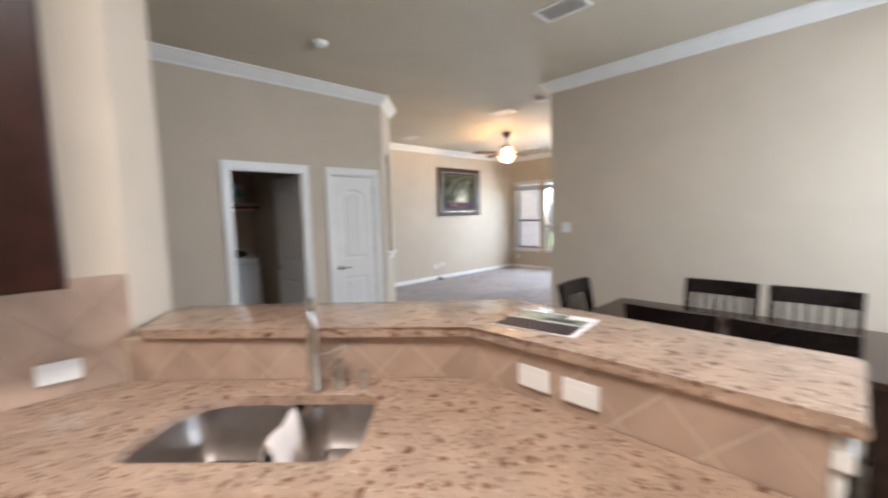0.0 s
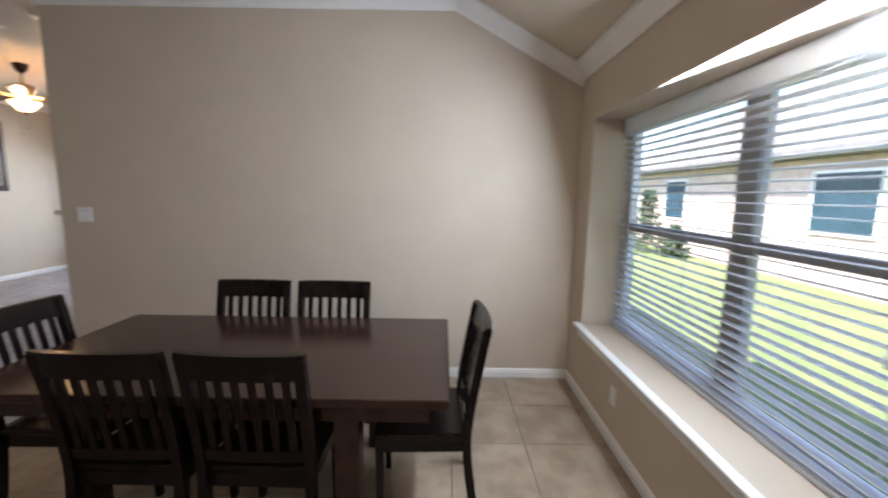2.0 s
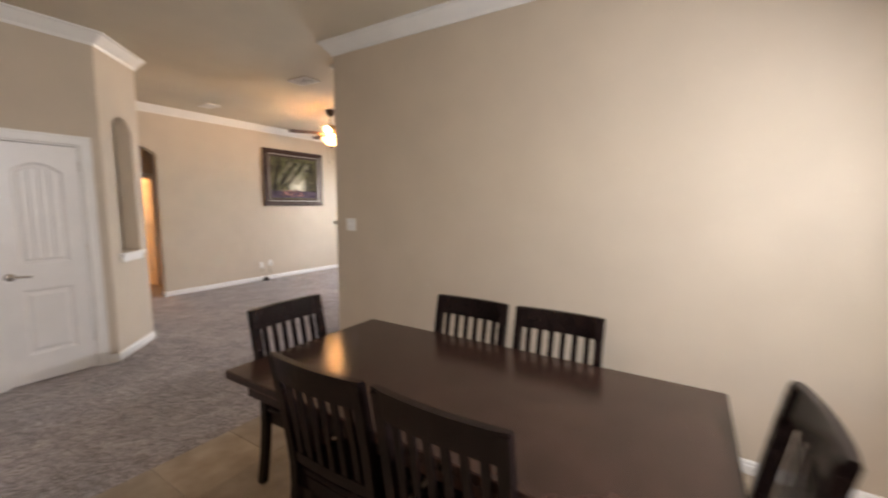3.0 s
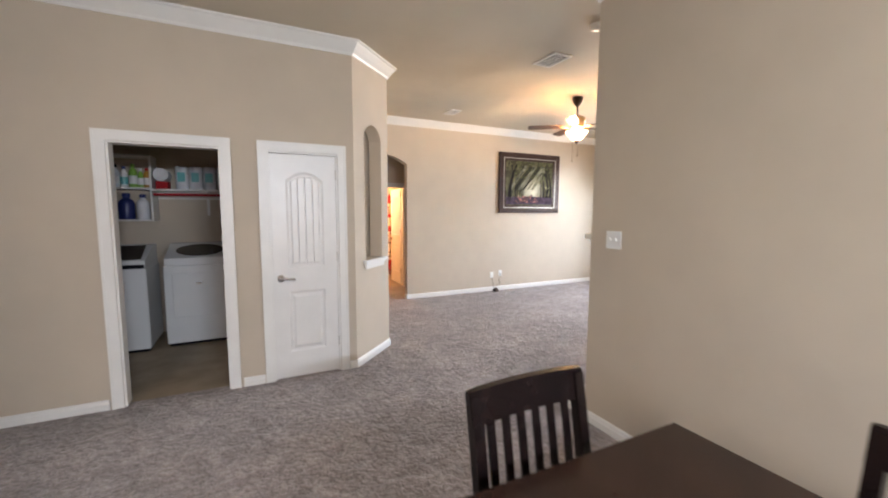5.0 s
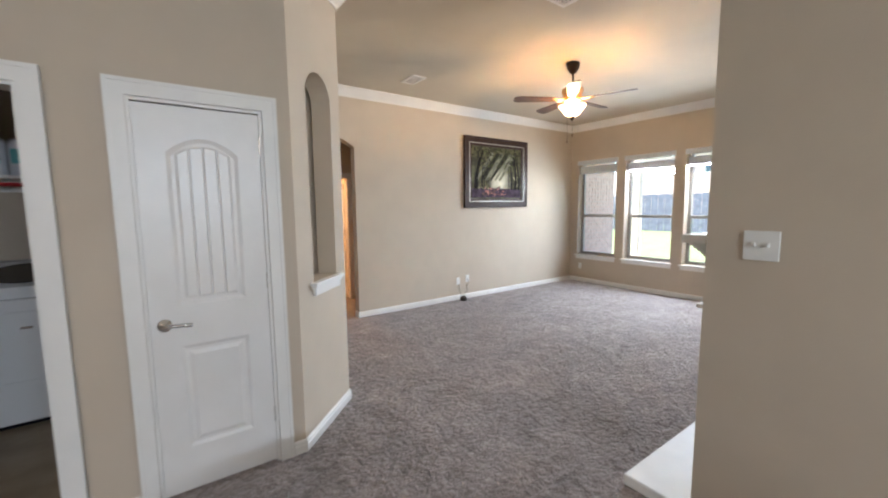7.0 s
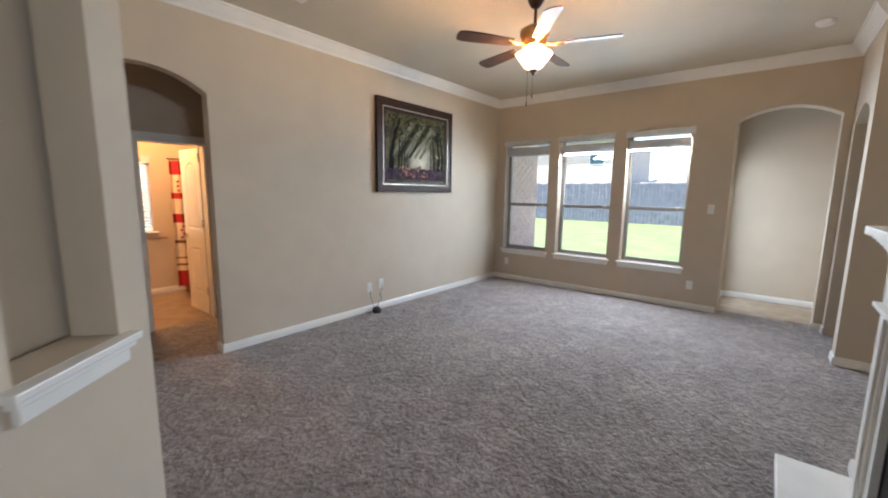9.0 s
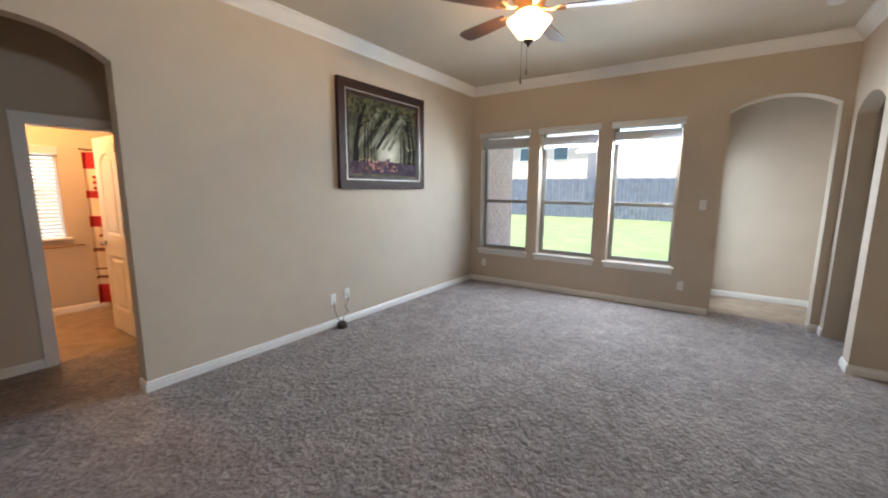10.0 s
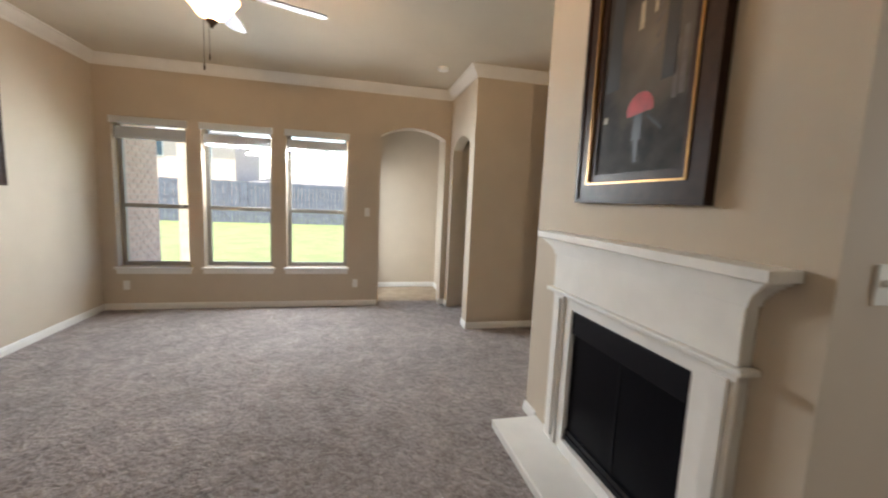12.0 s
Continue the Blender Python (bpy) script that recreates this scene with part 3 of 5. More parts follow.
blind = thing("window_blind", "lowered white two-inch slat blind with open slats", "blind")
part("headrail", boxes((WA + 0.02, WB - 0.02, yo + 0.03, yo + 0.10, WZ1 - 0.105, WZ1 - 0.004), bevel=0.006), BLIND, blind)
slat_mesh = None
n_slats = 31
for k in range(n_slats):
    z = WZ0 + 0.045 + (WZ1 - 0.12 - WZ0 - 0.045) * k / (n_slats - 1)
    if slat_mesh is None:
        bm = bmesh.new()
        for i in range(3):
            y0, y1 = -0.025 + i * 0.0167, -0.025 + (i + 1) * 0.0167
            z_a, z_b = (0.0, 0.002, 0.002, 0.0)[i], (0.0, 0.002, 0.002, 0.0)[i + 1]
            q = [(WA + 0.03, y0, z_a), (WB - 0.03, y0, z_a), (WB - 0.03, y1, z_b), (WA + 0.03, y1, z_b)]
            lo = [bm.verts.new(p) for p in q]
            hi = [bm.verts.new((p[0], p[1], p[2] + 0.003)) for p in q]
            bm.faces.new(list(reversed(lo)))
            bm.faces.new(hi)
            for j in range(4):
                bm.faces.new((lo[j], lo[(j + 1) % 4], hi[(j + 1) % 4], hi[j]))
        s0 = part("slat", bm, BLIND, blind)
        slat_mesh = s0.data
    else:
        s0 = new("slat", slat_mesh)
        s0.parent = blind
    s0.matrix_local = pose(0, yo + 0.065, z, 4)
part("bottom_rail", boxes((WA + 0.03, WB - 0.03, yo + 0.04, yo + 0.09, WZ0 + 0.004, WZ0 + 0.026), bevel=0.004), BLIND, blind)
for x in (2.15, 2.72, 3.2, 3.78):
    part("ladder_cord", boxes((x, x + 0.003, yo + 0.038, yo + 0.041, WZ0 + 0.02, WZ1 - 0.09)), BLIND, blind)
bm = bmesh.new()
tube(bm, [(2.12, yo + 0.11, WZ1 - 0.06), (2.11, yo + 0.115, 1.5), (2.115, yo + 0.115, 1.12)], 0.0025, 6)
lathe(bm, [(0.004, 0), (0.011, -0.02), (0.008, -0.05)], (2.115, yo + 0.115, 1.12), 8)
part("pull_cord", bm, BLIND, blind)

bath_window = tagged(new("window_5"), "small bathroom window behind a white slat blind", "window", kind="structure")
part("window_frame", boxes((4.12, 4.15, 9.97, 10.0, 0.90, 1.90), (4.69, 4.72, 9.97, 10.0, 0.90, 1.90), (4.15, 4.69, 9.97, 10.0, 1.86, 1.90)), TRIM, bath_window)
part("window_sill", boxes((4.08, 4.76, 9.86, 9.969, 0.872, 0.899), bevel=0.005), TRIM, bath_window)
bb = thing("window_blind", "white closed slat blind in the bathroom window", "blind")
for k in range(22):
    part("slat", boxes((4.125, 4.715, 9.93, 9.962, 0.905 + k * 0.043, 0.935 + k * 0.043)), BLIND, bb)
part("valance", boxes((4.11, 4.73, 9.885, 9.918, 1.84, 1.93), bevel=0.004), BLIND, bb)


# ---- outdoors ----
def brick_wall(name, label, origin, along, length, height, mat, thick=0.10, limit=300):
    """Courses of bricks proud of a mortar core. along: 'x' or 'y'."""
    th = thing(name, label, "brick wall")
    ox, oy, oz = origin
    sx, sy = (length, thick) if along == "x" else (thick, length)
    part("mortar_core", boxes((ox, ox + sx, oy, oy + sy, oz, oz + height)), MORTAR, th)
    bm = bmesh.new()
    row, z = 0, oz
    while z < oz + height - 0.05:
        u = -0.10 if row % 2 else 0.0
        while u < length:
            a, b = max(u, 0), min(u + 0.20, length)
            if b - a > 0.03:
                if along == "x":
                    box(bm, ox + a, ox + b - 0.01, oy - 0.006, oy + thick + 0.006, z, z + 0.062)
                else:
                    box(bm, ox - 0.006, ox + thick + 0.006, oy + a, oy + b - 0.01, z, z + 0.062)
            u += 0.21
        z += 0.074
        row += 1
    ob = part("brick_courses", bm, mat, th)
    tagged(ob, kind="stuff")
    return th


brick_wall("patio_wall", "pink brick side wall of the back patio", (9.35, 7.02, -0.12), "x", 1.25, 2.9, BRICK, 0.2)
post = thing("patio_post", "pale wooden patio post on the lawn edge", "post")
part("post", boxes((11.52, 11.68, 6.93, 7.09, -0.12, 3.0), bevel=0.01), CREAMC, post)
part("post_base", boxes((11.49, 11.71, 6.90, 7.12, -0.119, 0.05), bevel=0.01), CREAMC, post)
structure("pavement", boxes((9.3, 12.4, 3.95, 7.0, -0.13, -0.06)), CONCRETE, "pale concrete patio slab", "patio")

fence = thing("fence", "weathered grey wooden privacy fence across the lawn", "fence")
picket = None
for k in range(200):
    y = -14 + k * 0.20
    if picket is None:
        picket = part("fence_board", boxes((0, 0.02, 0, 0.185, 0, 2.25)), FENCE, fence)
        me = picket.data
        picket.location = (27, y, -0.12)
    else:
        ob = new("fence_board", me)
        ob.parent = fence
        ob.location = (27 + 0.012 * (k % 2), y, -0.12 + 0.02 * math.sin(k * 1.7))
for z in (0.3, 1.1, 1.9):
    part("fence_rail", boxes((27.05, 27.1, -14, 26, z, z + 0.09)), FENCE, fence)


def far_house(name, x0, x1, y0, y1, wall_h, ridge, label, mat, windows, face):
    """A house with hipped-looking gable roof, eaves and windows. face: 'y' puts windows on its +y side, 'x' on its -x side."""
    h = thing(name, label, "house")
    part("wall", boxes((x0, x1, y0, y1, -0.12, wall_h)), mat, h)
    bm = bmesh.new()
    e = 0.45
    a = [(x0 - e, y0 - e, wall_h + 0.01), (x1 + e, y0 - e, wall_h + 0.01), (x1 + e, y1 + e, wall_h + 0.01), (x0 - e, y1 + e, wall_h + 0.01)]
    mx, my = (x0 + x1) / 2, (y0 + y1) / 2
    k = min(x1 - x0, y1 - y0) * 0.45
    r = [(x0 + k, my, ridge), (x1 - k, my, ridge)] if x1 - x0 > y1 - y0 else [(mx, y0 + k, ridge), (mx, y1 - k, ridge)]
    lo = [bm.verts.new(p) for p in a]
    up = [bm.verts.new((p[0], p[1], p[2] + 0.16)) for p in a]
    rv = [bm.verts.new(p) for p in r]
    bm.faces.new(list(reversed(lo)))
    for i in range(4):
        bm.faces.new((lo[i], lo[(i + 1) % 4], up[(i + 1) % 4], up[i]))
    if x1 - x0 > y1 - y0:
        fs = ((up[0], up[1], rv[1], rv[0]), (up[1], up[2], rv[1]), (up[2], up[3], rv[0], rv[1]), (up[3], up[0], rv[0]))
    else:
        fs = ((up[0], up[1], rv[0]), (up[1], up[2], rv[1], rv[0]), (up[2], up[3], rv[1]), (up[3], up[0], rv[0], rv[1]))
    for f in fs:
        bm.faces.new(f)
    part("roof", bm, ROOF, h)
    for u0, u1, z0, z1 in windows:
        if face == "y":
            w = part("window", boxes((u0 - 0.06, u1 + 0.06, y1, y1 + 0.04, z0 - 0.06, z1 + 0.06)), TRIM, h)
            part("pane", boxes((u0, u1, y1 + 0.041, y1 + 0.05, z0, z1)), HOUSEPANE, w)
        else:
            w = part("window", boxes((x0 - 0.04, x0, u0 - 0.06, u1 + 0.06, z0 - 0.06, z1 + 0.06)), TRIM, h)
            part("pane", boxes((x0 - 0.05, x0 - 0.041, u0, u1, z0, z1)), HOUSEPANE, w)
    return h


neighbour = far_house("neighbour_house", 2.0, 17.5, -17.0, -7.6, 2.35, 5.6, "pale brick single-storey neighbour house with grey shingle roof", PALEBRICK, ((7.65, 8.85, 0.95, 2.05), (13.0, 14.0, 0.95, 2.05)), "y")
far_house("two_storey_house", 44.0, 54.0, 14.6, 27.0, 6.6, 9.4, "pale two-storey house beyond the fence", PALEBRICK, ((16.6, 18.0, 4.5, 5.8), (20.5, 21.7, 4.5, 5.8)), "x")
far_house("ranch_house", 44.0, 54.0, -8.0, 13.4, 2.3, 3.9, "single-storey house beyond the fence", PALEBRICK, ((0.0, 1.2, 1.0, 2.2),), "x")

side_fence = thing("fence", "dark wooden side yard fence and gate", "fence")
for k in range(16):
    ob = new("fence_board", me)
    ob.parent = side_fence
    ob.matrix_world = pose(18.2 + 0.0 * k, -7.4 + k * 0.2, -0.12)


# ---- kitchen ----
R2 = math.sqrt(0.5)


def uv(u, v):
    """Plan place from the diagonal counter's own axes: u along it, v away from the cook."""
    return ((u + v) * R2, (v - u) * R2)


CZ = 0.915
SPL = 1.57                       # diagonal splash line, and straight one at x = 1.07
bend = (1.07, SPL / R2 - 1.07)

# worktop with a cut-out for the sink, built of butted slabs on the diagonal
counter = thing("kitchen_counter", "speckled beige granite worktop with rounded front edge", "countertop")
SU0, SU1, SV0, SV1 = -1.035, -0.385, 1.065, 1.435
FV = 0.965
bm = bmesh.new()
outer = [uv(-1.55, FV), (0.44, FV / R2 - 0.44), (0.44, 0.20), (1.069, 0.20), (bend[0] - 0.001, bend[1]), (0.115, 2.105), (-0.72, 2.105)]
hole = []
for cu, cv, a0, rad in ((SU0, SV0, 180, 0.05), (SU1, SV0, 270, 0.09), (SU1, SV1, 0, 0.06), (SU0, SV1, 90, 0.16)):
    ccu = cu + rad if cu == SU0 else cu - rad
    ccv = cv + rad if cv == SV0 else cv - rad
    for k in range(7):
        a = radians(a0 + 15 * k)
        hole.append(uv(ccu + rad * math.cos(a), ccv + rad * math.sin(a)))
for z in (CZ - 0.035, CZ):
    ov = [bm.verts.new((*p, z)) for p in outer]
    hv = [bm.verts.new((*p, z)) for p in hole]
    es = [bm.edges.new((ring[i], ring[(i + 1) % len(ring)])) for ring in (ov, hv) for i in range(len(ring))]
    bmesh.ops.triangle_fill(bm, edges=es, use_beauty=True)
    if z < CZ:
        lo_o, lo_h = ov, hv
for lo, hi in ((lo_o, ov), (lo_h, hv)):
    for i in range(len(lo)):
        j = (i + 1) % len(lo)
        bm.faces.new((lo[i], lo[j], hi[j], hi[i]))
part("slab", bm, GRANITE, counter)
bm = bmesh.new()
front = [uv(-1.55, FV), (0.44, FV / R2 - 0.44), (0.44, 0.20)]
tube(bm, [(*p, CZ - 0.0185) for p in front], 0.0185, 12)
part("bullnose_edge", bm, GRANITE, counter, smooth=True)

sink_cab = thing("base_cabinet", "dark cherry base cabinets under the sink counter", "cabinet")
bm = bmesh.new()
prism(bm, [uv(-1.50, FV + 0.04), (0.48, FV / R2 - 0.42), (0.48, 0.24), (1.06, 0.24), (1.06, 1.10), uv(-0.40, 1.05), uv(-1.40, 1.05)], 0.10, CZ - 0.037)
part("body", bm, CABINET, sink_cab)
bm = bmesh.new()
prism(bm, [uv(-1.46, FV + 0.10), (0.54, FV / R2 - 0.40), (0.54, 0.28), (1.04, 0.28), (1.04, 1.06), uv(-0.42, 1.10), uv(-1.38, 1.10)], 0.0, 0.10)
part("toe_kick", bm, CABINET, sink_cab)

sink = thing("kitchen_sink", "stainless steel double-bowl undermount sink", "sink")


def bowl(u0, u1, v0, v1, depth, rad):
    bm = bmesh.new()
    rings = []
    for inset, z in ((0.0, CZ - 0.036), (0.004, CZ - 0.05), (0.012, CZ - depth + 0.05), (0.05, CZ - depth)):
        ring = []
        for cu, cv, a0 in ((u0, v0, 180), (u1, v0, 270), (u1, v1, 0), (u0, v1, 90)):
            r = rad
            ccu = cu + (r if cu == u0 else -r)
            ccv = cv + (r if cv == v0 else -r)
            for k in range(6):
                a = radians(a0 + 18 * k)
                ring.append(bm.verts.new((*uv(ccu + (r - inset) * math.cos(a), ccv + (r - inset) * math.sin(a)), z)))
        rings.append(ring)
    for a, b in zip(rings, rings[1:]):
        for i in range(len(a)):
            j = (i + 1) % len(a)
            bm.faces.new((a[i], a[j], b[j], b[i]))
    bm.faces.new(rings[-1])
    return bm


part("bowl", bowl(SU0 - 0.01, -0.645, SV0 - 0.01, SV1 + 0.01, 0.21, 0.09), STEEL, sink, smooth=True)
part("bowl", bowl(-0.625, SU1 + 0.01, SV0 - 0.01, SV1 + 0.01, 0.17, 0.08), STEEL, sink, smooth=True)
bm = bmesh.new()
tube(bm, [(*uv(-0.635, SV0 - 0.01 + 0.03 * k), CZ - 0.045) for k in range(14)], 0.012, 10)
part("divider", bm, STEEL, sink, smooth=True)
for u in (-0.83, -0.50):
    bm = bmesh.new()
    lathe(bm, [(0.045, 0), (0.045, 0.004), (0.02, 0.002)], (*uv(u, 1.25), CZ - (0.209 if u < -0.7 else 0.169)), 20)
    part("drain", bm, NICKEL, sink, smooth=True)

cloth = thing("dish_cloth", "cream dish cloth hung over the sink divider", "cloth")
bm = bmesh.new()
rows = []
for k in range(13):
    s = (k - 6) / 6.0
    w = 0.05 + 0.012 * abs(s)
    zz = CZ + 0.018 - 0.16 * abs(s) ** 1.5
    row = []
    for i in range(8):
        q = i / 7.0
        row.append(bm.verts.new((*uv(-0.635 + s * (0.045 + 0.01 * math.sin(5 * q)), 1.12 + 0.19 * q), zz + 0.006 * math.sin(9 * q + 2 * s))))
    rows.append(row)
for a, b in zip(rows, rows[1:]):
    for i in range(7):
        bm.faces.new((a[i], a[i + 1], b[i + 1], b[i]))
ob = part("cloth", bm, CLOTH, cloth, smooth=True)
sol = ob.modifiers.new("thick", "SOLIDIFY")
sol.thickness = 0.005

faucet = thing("faucet", "tall brushed nickel single-lever faucet", "faucet", Matrix.Translation((*uv(-0.63, 1.475), CZ)))
bm = bmesh.new()
lathe(bm, [(0.028, 0), (0.028, 0.01), (0.022, 0.02), (0.020, 0.20), (0.018, 0.21)], seg=20)
part("base", bm, NICKEL, faucet, smooth=True)
bm = bmesh.new()
tube(bm, [(0, 0, 0.20), (0, 0, 0.27), (-0.005, -0.012, 0.31), (-0.02, -0.05, 0.335), (-0.04, -0.09, 0.335), (-0.05, -0.12, 0.31), (-0.055, -0.13, 0.26)], 0.013, 12)
part("spout", bm, NICKEL, faucet, smooth=True)
bm = bmesh.new()
lathe(bm, [(0.015, 0.0), (0.017, -0.03), (0.018, -0.075), (0.012, -0.08)], (-0.055, -0.13, 0.262), 16)
part("spray_head", bm, NICKEL, faucet, smooth=True)
bm = bmesh.new()
tube(bm, [(0.018, -0.018, 0.13), (0.05, -0.05, 0.14), (0.085, -0.085, 0.165)], 0.007)
part("lever", bm, NICKEL, faucet, smooth=True)

soap = thing("soap_dispenser", "brushed nickel soap dispenser beside the faucet", "soap dispenser", Matrix.Translation((*uv(-0.545, 1.49), CZ)))
bm = bmesh.new()
lathe(bm, [(0.022, 0), (0.022, 0.008), (0.017, 0.015), (0.017, 0.06), (0.010, 0.065), (0.010, 0.085), (0.013, 0.09), (0.013, 0.105)], seg=18)
part("pump", bm, NICKEL, soap, smooth=True)
bm = bmesh.new()
tube(bm, [(0, 0, 0.098), (-0.02, -0.02, 0.098), (-0.045, -0.045, 0.09)], 0.006)
part("nozzle", bm, NICKEL, soap, smooth=True)
airgap = thing("sink_air_gap", "short brushed nickel air gap cap", "air gap", Matrix.Translation((*uv(-0.462, 1.50), CZ)))
bm = bmesh.new()
lathe(bm, [(0.021, 0), (0.021, 0.006), (0.018, 0.01), (0.018, 0.05), (0.014, 0.06)], seg=18)
part("cap", bm, NICKEL, airgap, smooth=True)

# pony wall, splash and raised bar
BZ = 1.12
b_in = [(0.115, 2.107), bend, (1.07, 0.20)]
SPT = 0.012
bm = bmesh.new()
back = [(1.20, 0.20), (1.20, (SPL + 0.13) / R2 - 1.20), uv(-1.43, SPL + 0.13), uv(-1.33, SPL + 0.002)]
prism(bm, [(1.07, 0.20), *back, bend][0:1] + [(1.20, 0.20), (1.20, (SPL + 0.13) / R2 - 1.20), (0.335, (SPL + 0.13) / R2 - 0.335), (0.16, 2.11), (0.12, SPL / R2 - 0.12), bend], 0, BZ - 0.037)
structure("wall_bar", bm, WALL, "beige pony wall carrying the raised bar")

splash = tagged(new("trim_splash"), "tan tumbled travertine backsplash tiles under the bar", "backsplash", kind="structure")


def clipped(points, x0, x1, z0, z1):
    for ax, lim, sign in ((0, x0, 1), (0, x1, -1), (1, z0, 1), (1, z1, -1)):
        out = []
        for a, b in zip(points, points[1:] + points[:1]):
            ia, ib = sign * (a[ax] - lim) >= 0, sign * (b[ax] - lim) >= 0
            if ia:
                out.append(a)
            if ia != ib:
                s = (lim - a[ax]) / (b[ax] - a[ax])
                out.append((a[0] + s * (b[0] - a[0]), a[1] + s * (b[1] - a[1])))
        points = out
        if len(points) < 3:
            return []
    return points


def splash_run(p, q, z0, z1, half):
    """Diamond-laid tiles with square cuts at the rims, proud of a grout bed."""
    p, q = Vector(p), Vector(q)
    d = (q - p).normalized()
    n = Vector((d.y, -d.x))
    L = (q - p).length

    def slab(points, out, back, mat, name):
        bm = bmesh.new()
        fr = [bm.verts.new((*(p + d * u - n * out), z)) for u, z in points]
        bk = [bm.verts.new((*(p + d * u - n * back), z)) for u, z in points]
        bm.faces.new(fr)
        bm.faces.new(list(reversed(bk)))
        for k in range(len(points)):
            j = (k + 1) % len(points)
            bm.faces.new((fr[k], bk[k], bk[j], fr[j]))
        part(name, bm, mat, splash)

    slab([(0, z0), (L, z0), (L, z1), (0, z1)], 0.003, 0.0095, SPLASHBED, "grout_bed")
    for i in range(int(L / half) + 2):
        for j in range(-1, 4):
            if (i + j) % 2:
                continue
            g = half - 0.003
            cu, cz = i * half, z0 + 0.03 + j * half
            points = clipped([(cu - g, cz), (cu, cz - g), (cu + g, cz), (cu, cz + g)], 0.001, L - 0.001, z0 + 0.001, z1 - 0.001)
            if len(points) > 2:
                slab(points, 0.0003, 0.009, SPLASH, "tile")


for (p, q) in (((1.068, 0.20), (1.068, bend[1] + 0.005)), ((bend[0] - 0.002, bend[1] - 0.002), (0.13, SPL / R2 - 0.133))):
    splash_run(q, p, CZ + 0.002, BZ - 0.039, 0.108)

bar = thing("raised_bar", "raised speckled granite bar top with rounded edges", "countertop")
bm = bmesh.new()
V0, V1 = 1.545, 1.985
bar_pts = [(1.045, 0.15), (1.49, 0.15), (1.515, 0.175), (1.515, V1 / R2 - 1.515), (0.40, V1 / R2 - 0.40), (0.34, 2.38), (0.165, 2.085), (0.165, V0 / R2 - 0.165), (1.045, V0 / R2 - 1.045)]
prism(bm, bar_pts, BZ - 0.036, BZ, bevel=0.0165)
part("slab", bm, GRANITE, bar, smooth=True)

column = thing("bar_end_post", "white painted trim post at the end of the bar", "post")
part("shaft", boxes((1.09, 1.19, 0.176, 0.199, 0.0, 1.0), bevel=0.003), TRIM, column)
part("capital", boxes((1.075, 1.205, 0.165, 0.199, 1.0, 1.04), bevel=0.004), TRIM, column)
part("top_moulding", boxes((1.08, 1.20, 0.172, 0.199, 1.041, 1.08), bevel=0.003), TRIM, column)


def plate(name, label, category, m, w, h, kind):
    """A wall plate in its own plane: x across, z up, facing -y."""
    th = thing(name, label, category, m, group=category + " plates")
    part("plate", boxes((-w / 2, w / 2, -0.006, 0, -h / 2, h / 2), bevel=0.002), PLASTIC, th)
    if kind == "switch":
        n = max(1, round(w / 0.06))
        for k in range(n):
            cx = (k - (n - 1) / 2) * 0.046
            part("toggle", boxes((cx - 0.005, cx + 0.005, -0.016, -0.0062, -0.004, 0.014), bevel=0.001), PLASTIC, th)
    else:
        for z in ((-0.021, 0.021) if h > w else (0,)):
            for cx in ((0,) if h > w else (-0.021, 0.021)):
                part("socket", boxes((cx - 0.016, cx + 0.016, -0.008, -0.0062, z - 0.014, z + 0.014), bevel=0.001), PLASTIC, th)
    return th


def on_x(x, y, z, turn=90):
    return pose(x, y, z, 0, 0, turn)


plate("outlet", "white horizontal outlet on the tile splash", "outlet", on_x(1.058, 0.72, 0.995, -90), 0.115, 0.072, "outlet")
plate("switch", "white horizontal switch on the tile splash", "switch", on_x(1.058, 0.88, 0.995, -90), 0.115, 0.072, "outlet")
plate("outlet", "white horizontal outlet on the tiled kitchen wall", "outlet", pose(-0.06, 2.095, 1.01), 0.118, 0.075, "outlet")

mag = thing("brochure", "glossy folded property brochure with dark stripes", "brochure", pose(1.255, 0.96, BZ + 0.001, 0, 0, 8))
part("page", boxes((-0.125, -0.001, -0.15, 0.15, 0, 0.003)), PAPER, mag)
part("page", boxes((0.001, 0.125, -0.15, 0.15, 0, 0.004)), PAPER, mag)
part("print_panel", boxes((-0.122, -0.003, -0.135, 0.148, 0.0032, 0.0036)), PURPLE, mag, "dark plum printed half")
for k in range(9):
    part("print_bar", boxes((-0.1112 + 0.0125 * k, -0.1100 + 0.0125 * k, -0.13, 0.14, 0.0038, 0.0042)), STRIPE, mag)
part("photo", boxes((0.004, 0.070, -0.135, 0.146, 0.0042, 0.0046)), PHOTO, mag, "grey-green landscape photo")
part("photo", boxes((0.072, 0.118, -0.05, 0.146, 0.0042, 0.0046)), PHOTO, mag)
part("photo", boxes((0.020, 0.045, -0.10, 0.02, 0.0048, 0.0052)), PURPLE, mag)

# left kitchen wall: upper cabinet and diamond tiles
upper = thing("wall_cabinet", "dark cherry wall cabinet over the counter", "cabinet")
part("body", boxes((-0.85, -0.012, 1.80, 2.108, 1.335, 2.45)), CABINET, upper)
part("door", boxes((-0.428, -0.016, 1.778, 1.799, 1.34, 2.445), bevel=0.004), CABINET, upper)
part("door", boxes((-0.846, -0.434, 1.778, 1.799, 1.34, 2.445), bevel=0.004), CABINET, upper)


